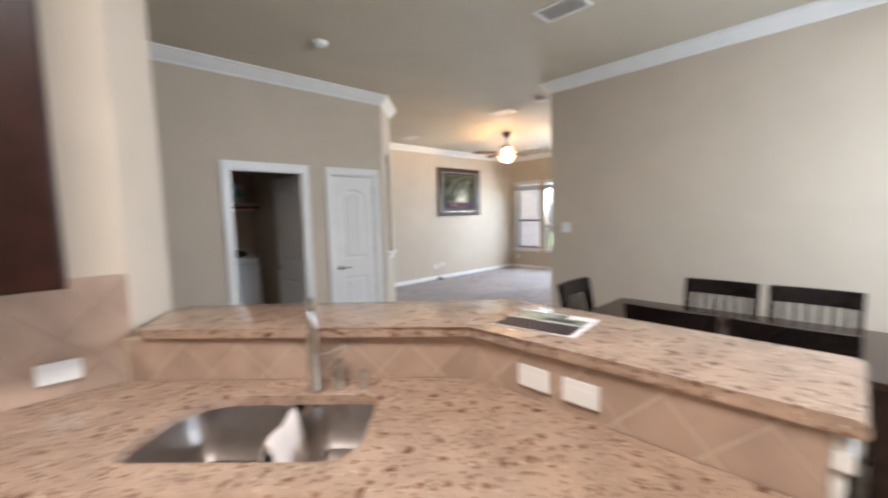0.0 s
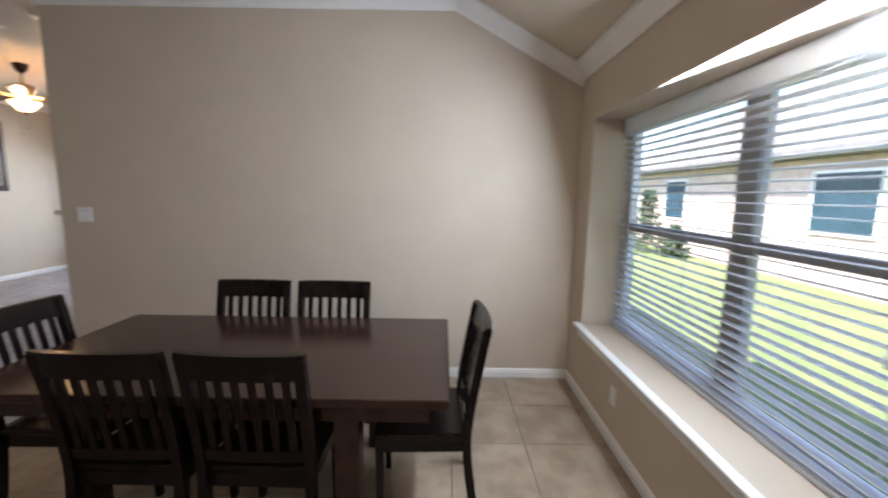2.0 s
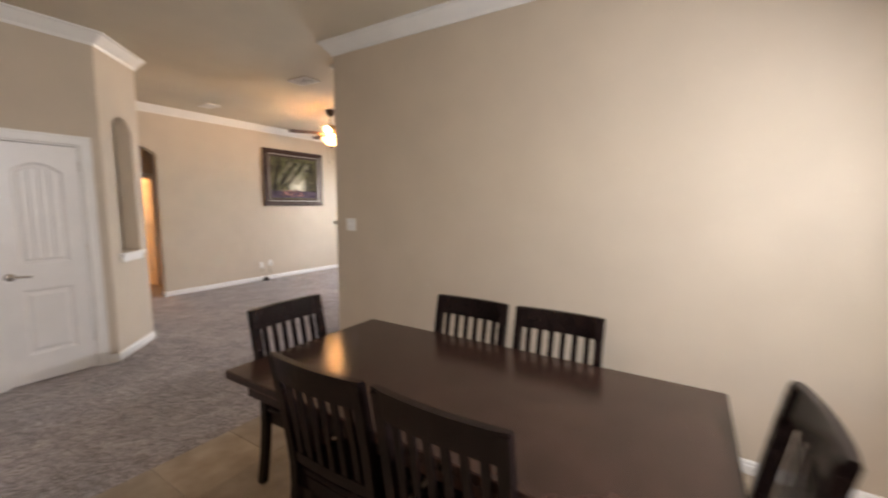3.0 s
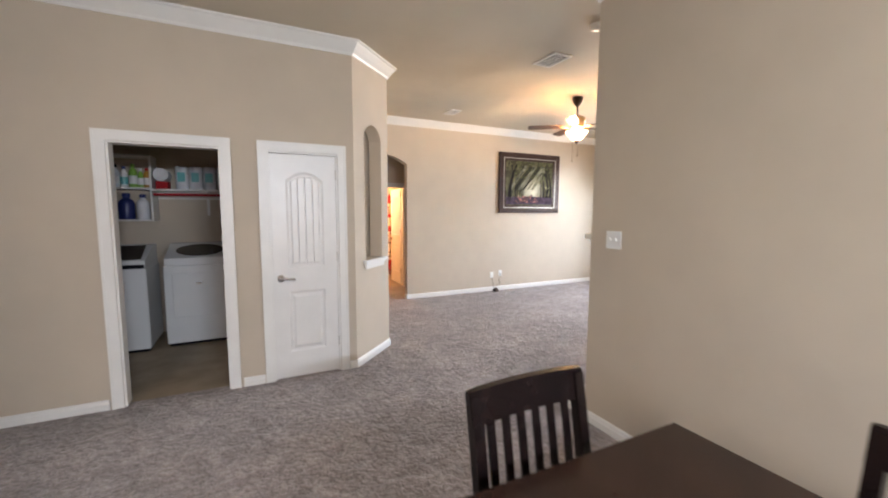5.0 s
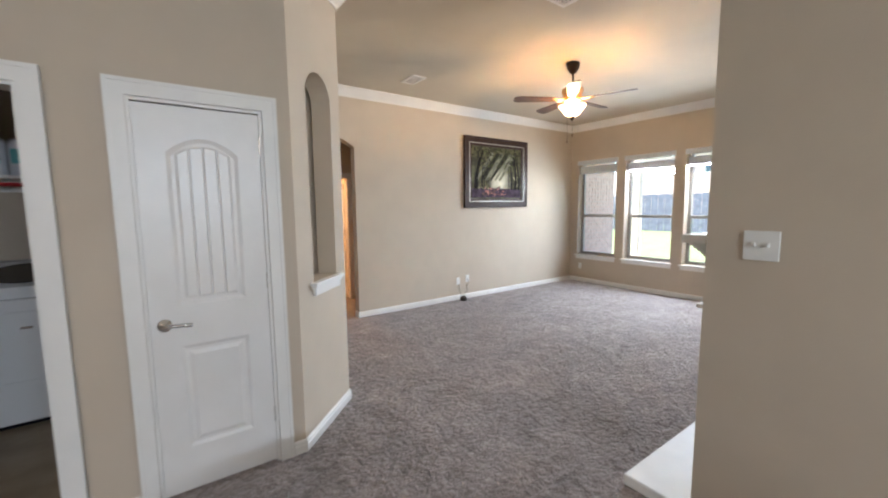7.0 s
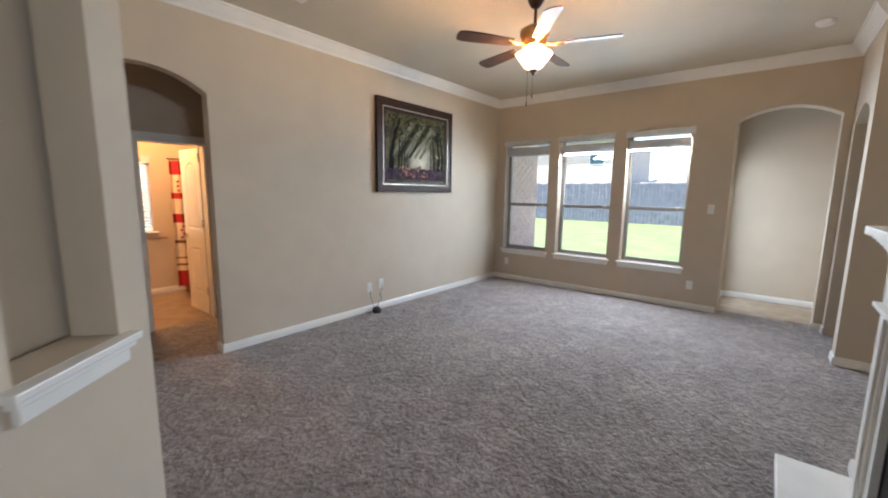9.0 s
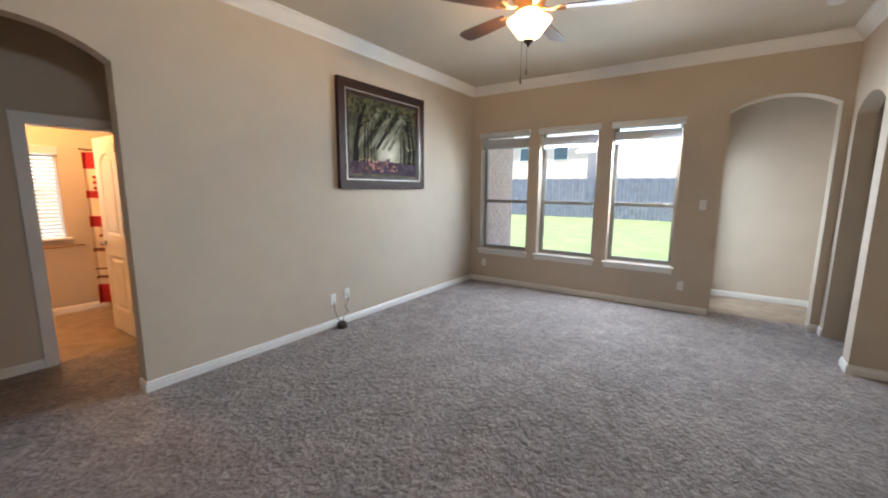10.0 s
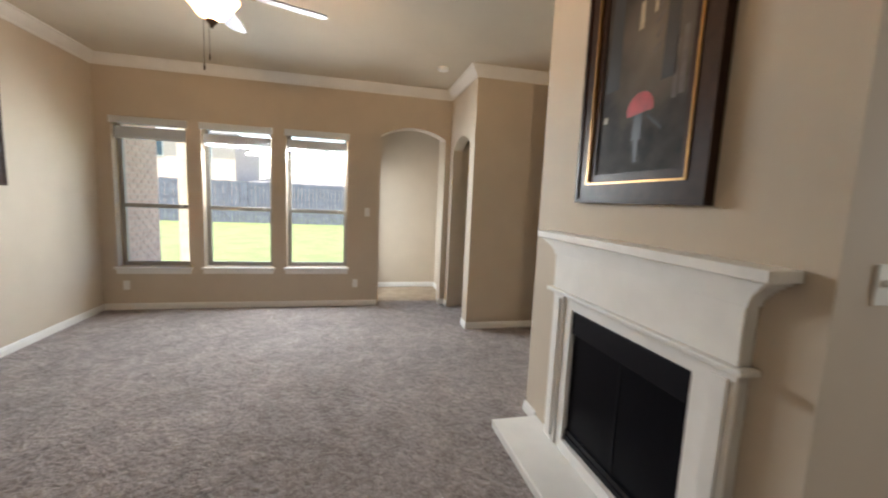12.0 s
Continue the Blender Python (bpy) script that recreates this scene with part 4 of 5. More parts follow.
side_splash = tagged(new("trim_side_splash"), "tan tumbled travertine diamond backsplash tiles", "backsplash", kind="structure")
half = 0.108
for i in range(-8, 3):
    for j in range(0, 6):
        cx, cz = i * half + 0.05, CZ + j * half
        if (i + j) % 2:
            continue
        g = half - 0.0012
        pts = clipped([(cx - g, cz), (cx, cz - g), (cx + g, cz), (cx, cz + g)], -0.85, 0.15, CZ + 0.002, 1.333)
        if len(pts) < 3:
            continue
        bm = bmesh.new()
        fr = [bm.verts.new((x, 2.104, z)) for x, z in pts]
        bk = [bm.verts.new((x, 2.1095, z)) for x, z in pts]
        bm.faces.new(fr)
        for k in range(len(pts)):
            bm.faces.new((fr[k], bk[k], bk[(k + 1) % len(pts)], fr[(k + 1) % len(pts)]))
        part("tile", bm, SPLASH, side_splash)

# counter by the dining window
desk = thing("window_counter", "granite topped dark base cabinet beside the dining window", "cabinet")
part("worktop", boxes((-0.4, 1.52, DW + 0.02, -0.74, CZ - 0.036, CZ), bevel=0.01), GRANITE, desk)
part("body", boxes((-0.38, 1.48, DW + 0.02, -0.78, 0.1, CZ - 0.037)), CABINET, desk)
for k in range(4):
    part("door", boxes((-0.36 + 0.44 * k, 0.06 + 0.44 * k, -0.779, -0.762, 0.13, CZ - 0.06), bevel=0.003), CABINET, desk)
part("toe_kick", boxes((-0.36, 1.43, DW + 0.03, -0.86, 0, 0.099)), CABINET, desk)

# Unseen box added round the assumed kitchen lamp; its form is invented.
tube_light = thing("ceiling_light", "assumed white kitchen ceiling light box, out of view", "ceiling light")
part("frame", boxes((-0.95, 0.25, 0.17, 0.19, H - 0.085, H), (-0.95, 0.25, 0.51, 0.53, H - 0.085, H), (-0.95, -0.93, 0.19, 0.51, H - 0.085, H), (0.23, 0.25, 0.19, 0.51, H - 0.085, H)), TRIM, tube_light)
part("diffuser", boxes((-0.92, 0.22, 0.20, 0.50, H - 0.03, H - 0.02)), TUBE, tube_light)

# ---- dining set ----
table = thing("dining_table", "dark walnut rectangular dining table with glossy top", "table", pose(2.965, 0.61, 0))
part("tabletop", boxes((-0.50, 0.50, -0.98, 0.98, 0.722, 0.762), bevel=0.006), TABLEWOOD, table)
part("apron", boxes((-0.44, 0.44, -0.90, -0.875, 0.635, 0.721), (-0.44, 0.44, 0.875, 0.90, 0.635, 0.721), (-0.44, -0.415, -0.875, 0.875, 0.635, 0.721), (0.415, 0.44, -0.875, 0.875, 0.635, 0.721)), TABLEWOOD, table)
for x in (-0.36, 0.36):
    for y in (-0.56, 0.56):
        bm = bmesh.new()
        prism(bm, [(x - 0.05, y - 0.05), (x + 0.05, y - 0.05), (x + 0.05, y + 0.05), (x - 0.05, y + 0.05)], 0, 0.72, bevel=0.006)
        part("leg", bm, TABLEWOOD, table)


def dining_chair():
    """Faces +y; back stands at -y."""
    c = thing("dining_chair", "dark espresso slat-back dining chair drawn up to the table", "chair", group="chairs round the table")
    W = 0.23

    def lean(z):
        return -0.205 - 0.085 * max(0.0, (z - 0.45) / 0.52) ** 1.25

    part("seat", boxes((-0.225, 0.225, -0.205, 0.22, 0.43, 0.465), bevel=0.012), ESPRESSO, c)
    part("seat_frame", boxes((-0.205, 0.205, 0.185, 0.205, 0.37, 0.429), (-0.205, 0.205, -0.20, -0.18, 0.37, 0.429), (-0.21, -0.19, -0.18, 0.185, 0.37, 0.429), (0.19, 0.21, -0.18, 0.185, 0.37, 0.429)), ESPRESSO, c)
    for sx in (-1, 1):
        bm = bmesh.new()
        x = sx * 0.19
        for (z0, z1, r0, r1) in ((0, 0.429, 0.014, 0.02),):
            lo = [bm.verts.new((x + a * r0, 0.19 + b * r0, z0)) for a, b in ((-1, -1), (1, -1), (1, 1), (-1, 1))]
            hi = [bm.verts.new((x + a * r1, 0.19 + b * r1, z1)) for a, b in ((-1, -1), (1, -1), (1, 1), (-1, 1))]
            bm.faces.new(list(reversed(lo)))
            bm.faces.new(hi)
            for i in range(4):
                bm.faces.new((lo[i], lo[(i + 1) % 4], hi[(i + 1) % 4], hi[i]))
        part("leg", bm, ESPRESSO, c)
        bm = bmesh.new()
        rings = []
        for k in range(13):
            z = 0.955 * k / 12
            y = lean(z) - 0.06 * max(0, (0.45 - z) / 0.45) ** 1.6
            w = 0.019
            rings.append([bm.verts.new((sx * 0.213 + a * w, y + b * 0.02, z)) for a, b in ((-1, -1), (1, -1), (1, 1), (-1, 1))])
        for a, b in zip(rings, rings[1:]):
            for i in range(4):
                bm.faces.new((a[i], a[(i + 1) % 4], b[(i + 1) % 4], b[i]))
        bm.faces.new(list(reversed(rings[0])))
        bm.faces.new(rings[-1])
        part("back_leg", bm, ESPRESSO, c)

    def rail(z0, z1, bow, name, thick=0.011):
        bm = bmesh.new()
        n = 10
        rings = []
        for k in range(n + 1):
            x = -0.234 + 0.468 * k / n if name == "crest_rail" else -0.195 + 0.39 * k / n
            q = -bow * (1 - (x / 0.234) ** 2)
            rings.append([bm.verts.new((x, lean(z) + q + o, z)) for z, o in ((z0, -thick), (z0, thick), (z1, thick), (z1, -thick))])
        for a, b in zip(rings, rings[1:]):
            for i in range(4):
                bm.faces.new((a[i], b[i], b[(i + 1) % 4], a[(i + 1) % 4]))
        bm.faces.new(rings[0])
        bm.faces.new(list(reversed(rings[-1])))
        bmesh.ops.bevel(bm, geom=[e for e in bm.edges if abs(e.verts[0].co.z - e.verts[1].co.z) < 1e-5 and abs(e.verts[0].co.x - e.verts[1].co.x) > 0.01], offset=0.004, segments=2, affect="EDGES")
        part(name, bm, ESPRESSO, c)

    rail(0.862, 0.968, 0.02, "crest_rail", 0.014)
    rail(0.50, 0.55, 0.012, "lower_rail")
    for k in range(6):
        x = -0.155 + 0.062 * k
        q = -0.016 * (1 - (x / 0.234) ** 2)
        bm = bmesh.new()
        rings = []
        for i in range(5):
            z = 0.535 + 0.34 * i / 4
            rings.append([bm.verts.new((x + a * 0.0135, lean(z) + q + b * 0.006, z)) for a, b in ((-1, -1), (1, -1), (1, 1), (-1, 1))])
        for a, b in zip(rings, rings[1:]):
            for i in range(4):
                bm.faces.new((a[i], a[(i + 1) % 4], b[(i + 1) % 4], b[i]))
        bm.faces.new(list(reversed(rings[0])))
        bm.faces.new(rings[-1])
        part("slat", bm, ESPRESSO, c)
    return c


chair = dining_chair()
chair.matrix_world = pose(2.69, 0.90, 0, 0, 0, -90)
for m in (pose(2.69, 0.38, 0, 0, 0, -91), pose(3.285, 0.89, 0, 0, 0, 90), pose(3.285, 0.37, 0, 0, 0, 90)):
    copy_thing(chair, m)
copy_thing(chair, pose(2.925, 1.46, 0, 0, 0, 181))
copy_thing(chair, pose(2.93, -0.24, 0, 0, 0, 2))

# ---- fireplace ----
FX = 5.05
fp = thing("fireplace", "white cast stone fireplace surround with black firebox", "fireplace")


def sym(half, y0, y1, z0, z1):
    return (FX - half, FX + half, y0, y1, z0, z1)


Y = FY + 0.001
for sx in (-1, 1):
    a, b = sorted((FX + sx * 0.485, FX + sx * 0.60))
    part("leg", boxes((a, b, Y, Y + 0.05, 0.062, 1.0), bevel=0.004), STONE, fp)
    a, b = sorted((FX + sx * 0.51, FX + sx * 0.575))
    part("pilaster", boxes((a, b, Y + 0.051, Y + 0.062, 0.10, 0.97), bevel=0.003), STONE, fp)
    a, b = sorted((FX + sx * 0.415, FX + sx * 0.484))
    part("inner_border", boxes((a, b, Y, Y + 0.035, 0.062, 1.0)), STONE, fp)
part("lintel", boxes((FX - 0.414, FX + 0.414, Y, Y + 0.035, 0.925, 1.0)), STONE, fp)
part("kerb", boxes((FX - 0.414, FX + 0.414, Y, Y + 0.045, 0.062, 0.13)), STONE, fp)
part("ledge", boxes(sym(0.635, Y, Y + 0.085, 1.001, 1.022), bevel=0.005), STONE, fp)
part("frieze", boxes(sym(0.60, Y, Y + 0.056, 1.023, 1.225), bevel=0.003), STONE, fp)
for k in range(7):
    q = k / 6.0
    o = 0.012 + 0.088 * (1 - math.cos(q * math.pi / 2)) ** 0.9
    part("crown_moulding", boxes((FX - 0.60 - o * 0.85, FX + 0.60 + o * 0.85, Y, Y + 0.056 + o * 0.55, 1.2255 + 0.0135 * k, 1.239 + 0.0135 * k)), STONE, fp)
part("mantel_shelf", boxes(sym(0.715, Y, Y + 0.135, 1.3205, 1.36), bevel=0.005), STONE, fp)
part("hearth", boxes((DX + 0.002, 5.85, Y, 3.10, 0.001, 0.06), bevel=0.008), STONE, fp)
part("firebox", boxes((FX - 0.413, FX + 0.413, Y, Y + 0.006, 0.131, 0.924)), BLACKGLASS, fp, "black glass firebox front")
part("hood_panel", boxes((FX - 0.41, FX + 0.41, Y + 0.007, Y + 0.024, 0.785, 0.917), bevel=0.004), BLACK, fp)
part("louvre", boxes((FX - 0.41, FX + 0.41, Y + 0.007, Y + 0.020, 0.132, 0.165), (FX - 0.41, FX + 0.41, Y + 0.007, Y + 0.017, 0.172, 0.20)), BLACK, fp)
for k in (0, 2, 4):
    x = FX - 0.39 + 0.195 * k
    part("screen_rail", boxes((x - 0.006, x + 0.006, Y + 0.007, Y + 0.009, 0.205, 0.78)), BLACK, fp)


# ---- pictures ----
def shade_material(name, steps, rough=0.6):
    """Painted canvas: soft noise between tones, over object coordinates. steps: (place, colour)."""
    m = bpy.data.materials.new(name)
    m.use_nodes = True
    n, l = m.node_tree.nodes, m.node_tree.links
    b = n["Principled BSDF"]
    b.inputs["Roughness"].default_value = rough
    b.inputs["Specular IOR Level"].default_value = 0.15
    tc = n.new("ShaderNodeTexCoord")
    no = n.new("ShaderNodeTexNoise")
    no.inputs["Scale"].default_value, no.inputs["Detail"].default_value = 7, 6
    l.new(tc.outputs["Object"], no.inputs["Vector"])
    r = n.new("ShaderNodeValToRGB")
    el = r.color_ramp.elements
    el[0].position, el[0].color = steps[0][0], (*steps[0][1], 1)
    el[1].position, el[1].color = steps[-1][0], (*steps[-1][1], 1)
    for p, c in steps[1:-1]:
        e = el.new(p)
        e.color = (*c, 1)
    l.new(no.outputs["Fac"], r.inputs["Fac"])
    l.new(r.outputs["Color"], b.inputs["Base Color"])
    return m


def glow_canvas(name, edge, mid, core, cx, cz, radius):
    """Canvas tones spread round a bright middle, broken by noise."""
    m = shade_material(name, ((0.3, edge), (0.7, mid)))
    n, l = m.node_tree.nodes, m.node_tree.links
    b = n["Principled BSDF"]
    base = b.inputs["Base Color"].links[0].from_socket
    tc = n.new("ShaderNodeTexCoord")
    no = n.new("ShaderNodeTexNoise")
    no.inputs["Scale"].default_value, no.inputs["Detail"].default_value = 4, 5
    l.new(tc.outputs["Object"], no.inputs["Vector"])
    mixv = n.new("ShaderNodeMixRGB")
    mixv.inputs[0].default_value = 0.22
    l.new(tc.outputs["Object"], mixv.inputs[1])
    l.new(no.outputs["Color"], mixv.inputs[2])
    sub = n.new("ShaderNodeVectorMath")
    sub.operation = "DISTANCE"
    sub.inputs[1].default_value = (cx * 0.78 + 0.11, 0.11, cz * 0.78 + 0.11)
    l.new(mixv.outputs[0], sub.inputs[0])
    r = n.new("ShaderNodeValToRGB")
    r.color_ramp.elements[0].color, r.color_ramp.elements[0].position = (1, 1, 1, 1), 0.02
    r.color_ramp.elements[1].color, r.color_ramp.elements[1].position = (0, 0, 0, 1), radius
    l.new(sub.outputs["Value"], r.inputs["Fac"])
    mix = n.new("ShaderNodeMixRGB")
    l.new(r.outputs["Color"], mix.inputs[0])
    l.new(base, mix.inputs[1])
    mix.inputs[2].default_value = (*core, 1)
    l.new(mix.outputs[0], b.inputs["Base Color"])
    return m


def framed(name, label, m, w, h, wide, canvas, lip, flat=0.03):
    """A picture in its own plane: x across, z up, facing -y, back at y = 0."""
    th = thing(name, label, "picture", m)

    def ring(o, i, y0, y1, mat, pname):
        bm = bmesh.new()
        box(bm, -w / 2 + o, -w / 2 + i, y0, y1, -h / 2 + o, h / 2 - o)
        box(bm, w / 2 - i, w / 2 - o, y0, y1, -h / 2 + o, h / 2 - o)
        box(bm, -w / 2 + i, w / 2 - i, y0, y1, -h / 2 + o, -h / 2 + i)
        box(bm, -w / 2 + i, w / 2 - i, y0, y1, h / 2 - i, h / 2 - o)
        part(pname, bm, mat, th)

    ring(0, 0.022, -0.045, 0, FRAME, "outer_moulding")
    ring(0.022, wide, -0.036, 0, FRAME, "frame")
    ring(wide, wide + 0.009, -0.042, 0, lip, "lip")
    ring(wide + 0.009, wide + 0.05, -0.026, 0, FRAME, "inner_frame")
    i = wide + 0.05
    part("canvas", boxes((-w / 2 + i, w / 2 - i, -0.018, 0, -h / 2 + i, h / 2 - i)), canvas, th)
    return th, w / 2 - i, h / 2 - i


FOREST = glow_canvas("forest_canvas", (0.010, 0.008, 0.004), (0.13, 0.115, 0.045), (0.66, 0.61, 0.46), 0.08, -0.14, 0.20)
TRUNK = material("painted_trunk", (0.010, 0.007, 0.005), 0.7, spec=0.1)
RAY = material("painted_ray", (0.15, 0.14, 0.08), 0.7, vary=0.3, scale=9)
PATHP = material("painted_path", (0.17, 0.085, 0.075), 0.7, second=(0.03, 0.025, 0.03), scale=14, spec=0.1)
pic, pw, ph = framed("framed_picture", "dark framed painting of a misty tree-lined forest path", pose(7.005, PY - 0.001, 2.053), 1.43, 1.135, 0.095, FOREST, SILVERLIP)


def stroke(parent, points, w0, w1, mat, y, pname="painted_tree"):
    bm = bmesh.new()
    prev = None
    for k, (x, z) in enumerate(points):
        a = points[max(k - 1, 0)]
        b = points[min(k + 1, len(points) - 1)]
        d = Vector((b[0] - a[0], b[1] - a[1])).normalized()
        w = w0 + (w1 - w0) * k / (len(points) - 1)
        pair = (bm.verts.new((x - d.y * w, y, z + d.x * w)), bm.verts.new((x + d.y * w, y, z - d.x * w)))
        if prev:
            bm.faces.new((prev[0], prev[1], pair[1], pair[0]))
        prev = pair
    part(pname, bm, mat, parent)


rng = random.Random(4)


def dabs(parent, count, x_range, z_range, size, mat, y, pname):
    """Short brush marks scattered over a patch of canvas."""
    bm = bmesh.new()
    for _ in range(count):
        cx, cz, a = rng.uniform(*x_range), rng.uniform(*z_range), rng.uniform(0, math.pi)
        r, w = rng.uniform(*size), rng.uniform(*size) * 0.45
        ex, ez = math.cos(a), math.sin(a)
        q = [(cx + ex * r, cz + ez * r), (cx - ez * w, cz + ex * w), (cx - ex * r, cz - ez * r), (cx + ez * w, cz - ex * w)]
        bm.faces.new([bm.verts.new((max(-pw + 0.004, min(pw - 0.004, x)), y - rng.uniform(0, 0.0003), max(-ph + 0.004, min(ph - 0.004, z)))) for x, z in q])
    tagged(part(pname, bm, mat, parent), kind="stuff")


OLIVE = material("painted_olive", (0.075, 0.085, 0.022), 0.7, vary=0.4, scale=20, spec=0.1)
DUSK = material("painted_dusk", (0.020, 0.018, 0.010), 0.7, vary=0.3, scale=20, spec=0.1)
SUNLIT = material("painted_sunlit", (0.34, 0.30, 0.16), 0.7, vary=0.2, scale=20, spec=0.1)
MIST = material("painted_mist", (0.20, 0.19, 0.13), 0.7, vary=0.3, scale=9, spec=0.1)
ROSE = material("painted_rose", (0.36, 0.15, 0.12), 0.7, vary=0.3, scale=20, spec=0.1)
PLUM = material("painted_plum", (0.055, 0.035, 0.050), 0.7, vary=0.4, scale=14, spec=0.1)
# slanting light and shade between the crowns
for k, (dx, tone) in enumerate(((-0.36, RAY), (-0.25, DUSK), (-0.15, RAY), (-0.05, DUSK), (0.05, MIST), (0.15, RAY))):
    stroke(pic, [(dx - 0.10, -0.12), (dx + 0.07, 0.08), (dx + 0.27, 0.33)], 0.020, 0.030 + 0.004 * (k % 3), tone, -0.01830 - 0.00004 * k, "painted_ray")
# ground, path and its pink light
stroke(pic, [(-pw + 0.01, -0.335), (0.0, -0.325), (pw - 0.01, -0.335)], 0.075, 0.075, PLUM, -0.0187, "painted_ground")
stroke(pic, [(-0.34, -0.36), (-0.08, -0.31), (0.07, -0.22)], 0.030, 0.014, PATHP, -0.0188, "painted_path")
dabs(pic, 26, (-0.30, 0.20), (-0.37, -0.25), (0.012, 0.034), ROSE, -0.0189, "painted_path_light")
dabs(pic, 14, (-0.46, -0.18), (-0.27, -0.22), (0.010, 0.026), SUNLIT, -0.0189, "painted_grass_light")
dabs(pic, 8, (0.34, 0.52), (-0.22, -0.04), (0.012, 0.028), SUNLIT, -0.0189, "painted_gap_light")
# trunks, heavy at the sides and thin towards the light
for x, w, lean_ in ((-0.47, 0.045, 0.16), (-0.34, 0.016, 0.05), (-0.29, 0.012, 0.03), (-0.24, 0.009, 0.02), (0.27, 0.010, -0.02), (0.34, 0.016, -0.06), (0.44, 0.034, -0.05), (0.52, 0.028, -0.10)):
    tall = 0.36 if w > 0.02 else 0.20
    stroke(pic, [(x, -0.27), (x + 0.005, -0.10), (x + lean_ * 0.3, 0.10), (x + lean_, tall)], w, w * 0.35, TRUNK, -0.0191)
    for b in range(3 if w > 0.02 else 1):
        z = 0.06 + 0.09 * b
        bx = max(-pw + 0.02, min(pw - 0.02, x + rng.uniform(0.10, 0.26) * (1 if lean_ > 0 else -1)))
        stroke(pic, [(x + lean_ * 0.25, z), ((x + bx) / 2, z + 0.09), (bx, min(ph - 0.02, z + 0.15))], w * 0.3, 0.002, TRUNK, -0.0192)
dabs(pic, 170, (-pw, pw), (0.16, ph), (0.012, 0.034), DUSK, -0.0193, "painted_foliage")
dabs(pic, 120, (-0.36, 0.50), (0.10, ph), (0.008, 0.024), OLIVE, -0.0196, "painted_foliage")
dabs(pic, 40, (-0.50, 0.45), (0.12, 0.40), (0.004, 0.012), SUNLIT, -0.0199, "painted_sparkle")

STREET = glow_canvas("street_canvas", (0.010, 0.008, 0.007), (0.05, 0.036, 0.026), (0.17, 0.135, 0.10), 0.07, 0.12, 0.30)
REDP = material("painted_red", (0.36, 0.012, 0.015), 0.45, vary=0.2, scale=20)
NIGHT = material("painted_black", (0.010, 0.008, 0.008), 0.45)
LIT = material("painted_lamp", (0.40, 0.31, 0.20), 0.45, vary=0.2, scale=20)
DIM = material("painted_wall", (0.10, 0.075, 0.055), 0.45, vary=0.3, scale=12)
pic2, qw, qh = framed("framed_picture", "tall dark framed painting of a rainy street with a red umbrella", pose(5.09, FY + 0.001, 2.14, 0, 0, 180), 0.85, 1.20, 0.095, STREET, GOLDLIP)
bm = bmesh.new()
fan_pts = [(0.01 + 0.085 * math.cos(radians(200 - 10 * k)), -0.175 + 0.075 * math.sin(radians(200 - 10 * k))) for k in range(22)]
vs = [bm.verts.new((x, -0.0195, z)) for x, z in fan_pts]
bm.faces.new(vs)
part("painted_umbrella", bm, REDP, pic2)
stroke(pic2, [(0.0, -0.19), (0.0, -0.29), (0.0, -0.31)], 0.026, 0.033, NIGHT, -0.0190, "painted_shape")
stroke(pic2, [(0.0, -0.31), (0.005, -0.41)], 0.014, 0.007, NIGHT, -0.0191, "painted_shape")
stroke(pic2, [(0.06, -0.21), (0.15, -0.28)], 0.006, 0.006, NIGHT, -0.0188, "painted_kerb")
for x, z0, z1, w, mt in ((-0.03, 0.18, 0.30, 0.016, LIT), (0.055, 0.22, 0.33, 0.010, LIT), (0.235, -0.16, 0.10, 0.016, DIM), (0.20, -0.17, 0.06, 0.012, DIM), (-0.20, -0.05, 0.42, 0.05, NIGHT), (0.16, -0.08, 0.42, 0.04, NIGHT), (-0.235, -0.20, -0.17, 0.015, LIT)):
    stroke(pic2, [(x, z0), (x + 0.002, z1)], w, w * 0.8, mt, -0.0189, "painted_facade")
for k in range(6):
    stroke(pic2, [(0.06 + 0.012 * (k % 2), 0.05 + 0.06 * k), (0.11, 0.085 + 0.06 * k)], 0.014, 0.008, DIM, -0.01895, "painted_awning")

# ---- ceiling fan ----
fan = thing("ceiling_fan", "bronze five-blade ceiling fan with a glowing alabaster bowl light", "ceiling fan", Matrix.Translation((6.08, 4.83, 0)))
bm = bmesh.new()
lathe(bm, [(0.02, H - 0.11), (0.035, H - 0.10), (0.06, H - 0.06), (0.07, H - 0.02), (0.07, H)], seg=24)
part("canopy", bm, BRONZE, fan, smooth=True)
bm = bmesh.new()
lathe(bm, [(0.011, 2.78), (0.011, H - 0.10)], seg=12)
part("downrod", bm, BRONZE, fan, smooth=True)
bm = bmesh.new()
lathe(bm, [(0.05, 2.63), (0.085, 2.635), (0.095, 2.66), (0.10, 2.70), (0.115, 2.72), (0.115, 2.76), (0.08, 2.785), (0.03, 2.80)], seg=28)
part("motor_housing", bm, BRASSY, fan, smooth=True)
bm = bmesh.new()
lathe(bm, [(0.008, 2.425), (0.012, 2.44), (0.03, 2.455), (0.035, 2.465), (0.03, 2.47)], seg=18)
part("finial", bm, BRONZE, fan, smooth=True)
bm = bmesh.new()
prof = [(0.035, 2.468), (0.075, 2.49), (0.10, 2.525), (0.125, 2.555), (0.145, 2.585), (0.142, 2.587), (0.12, 2.56), (0.095, 2.53), (0.07, 2.496), (0.03, 2.476)]
rings = [[bm.verts.new((r * math.cos(2 * math.pi * i / 32), r * math.sin(2 * math.pi * i / 32), z)) for i in range(32)] for r, z in prof]
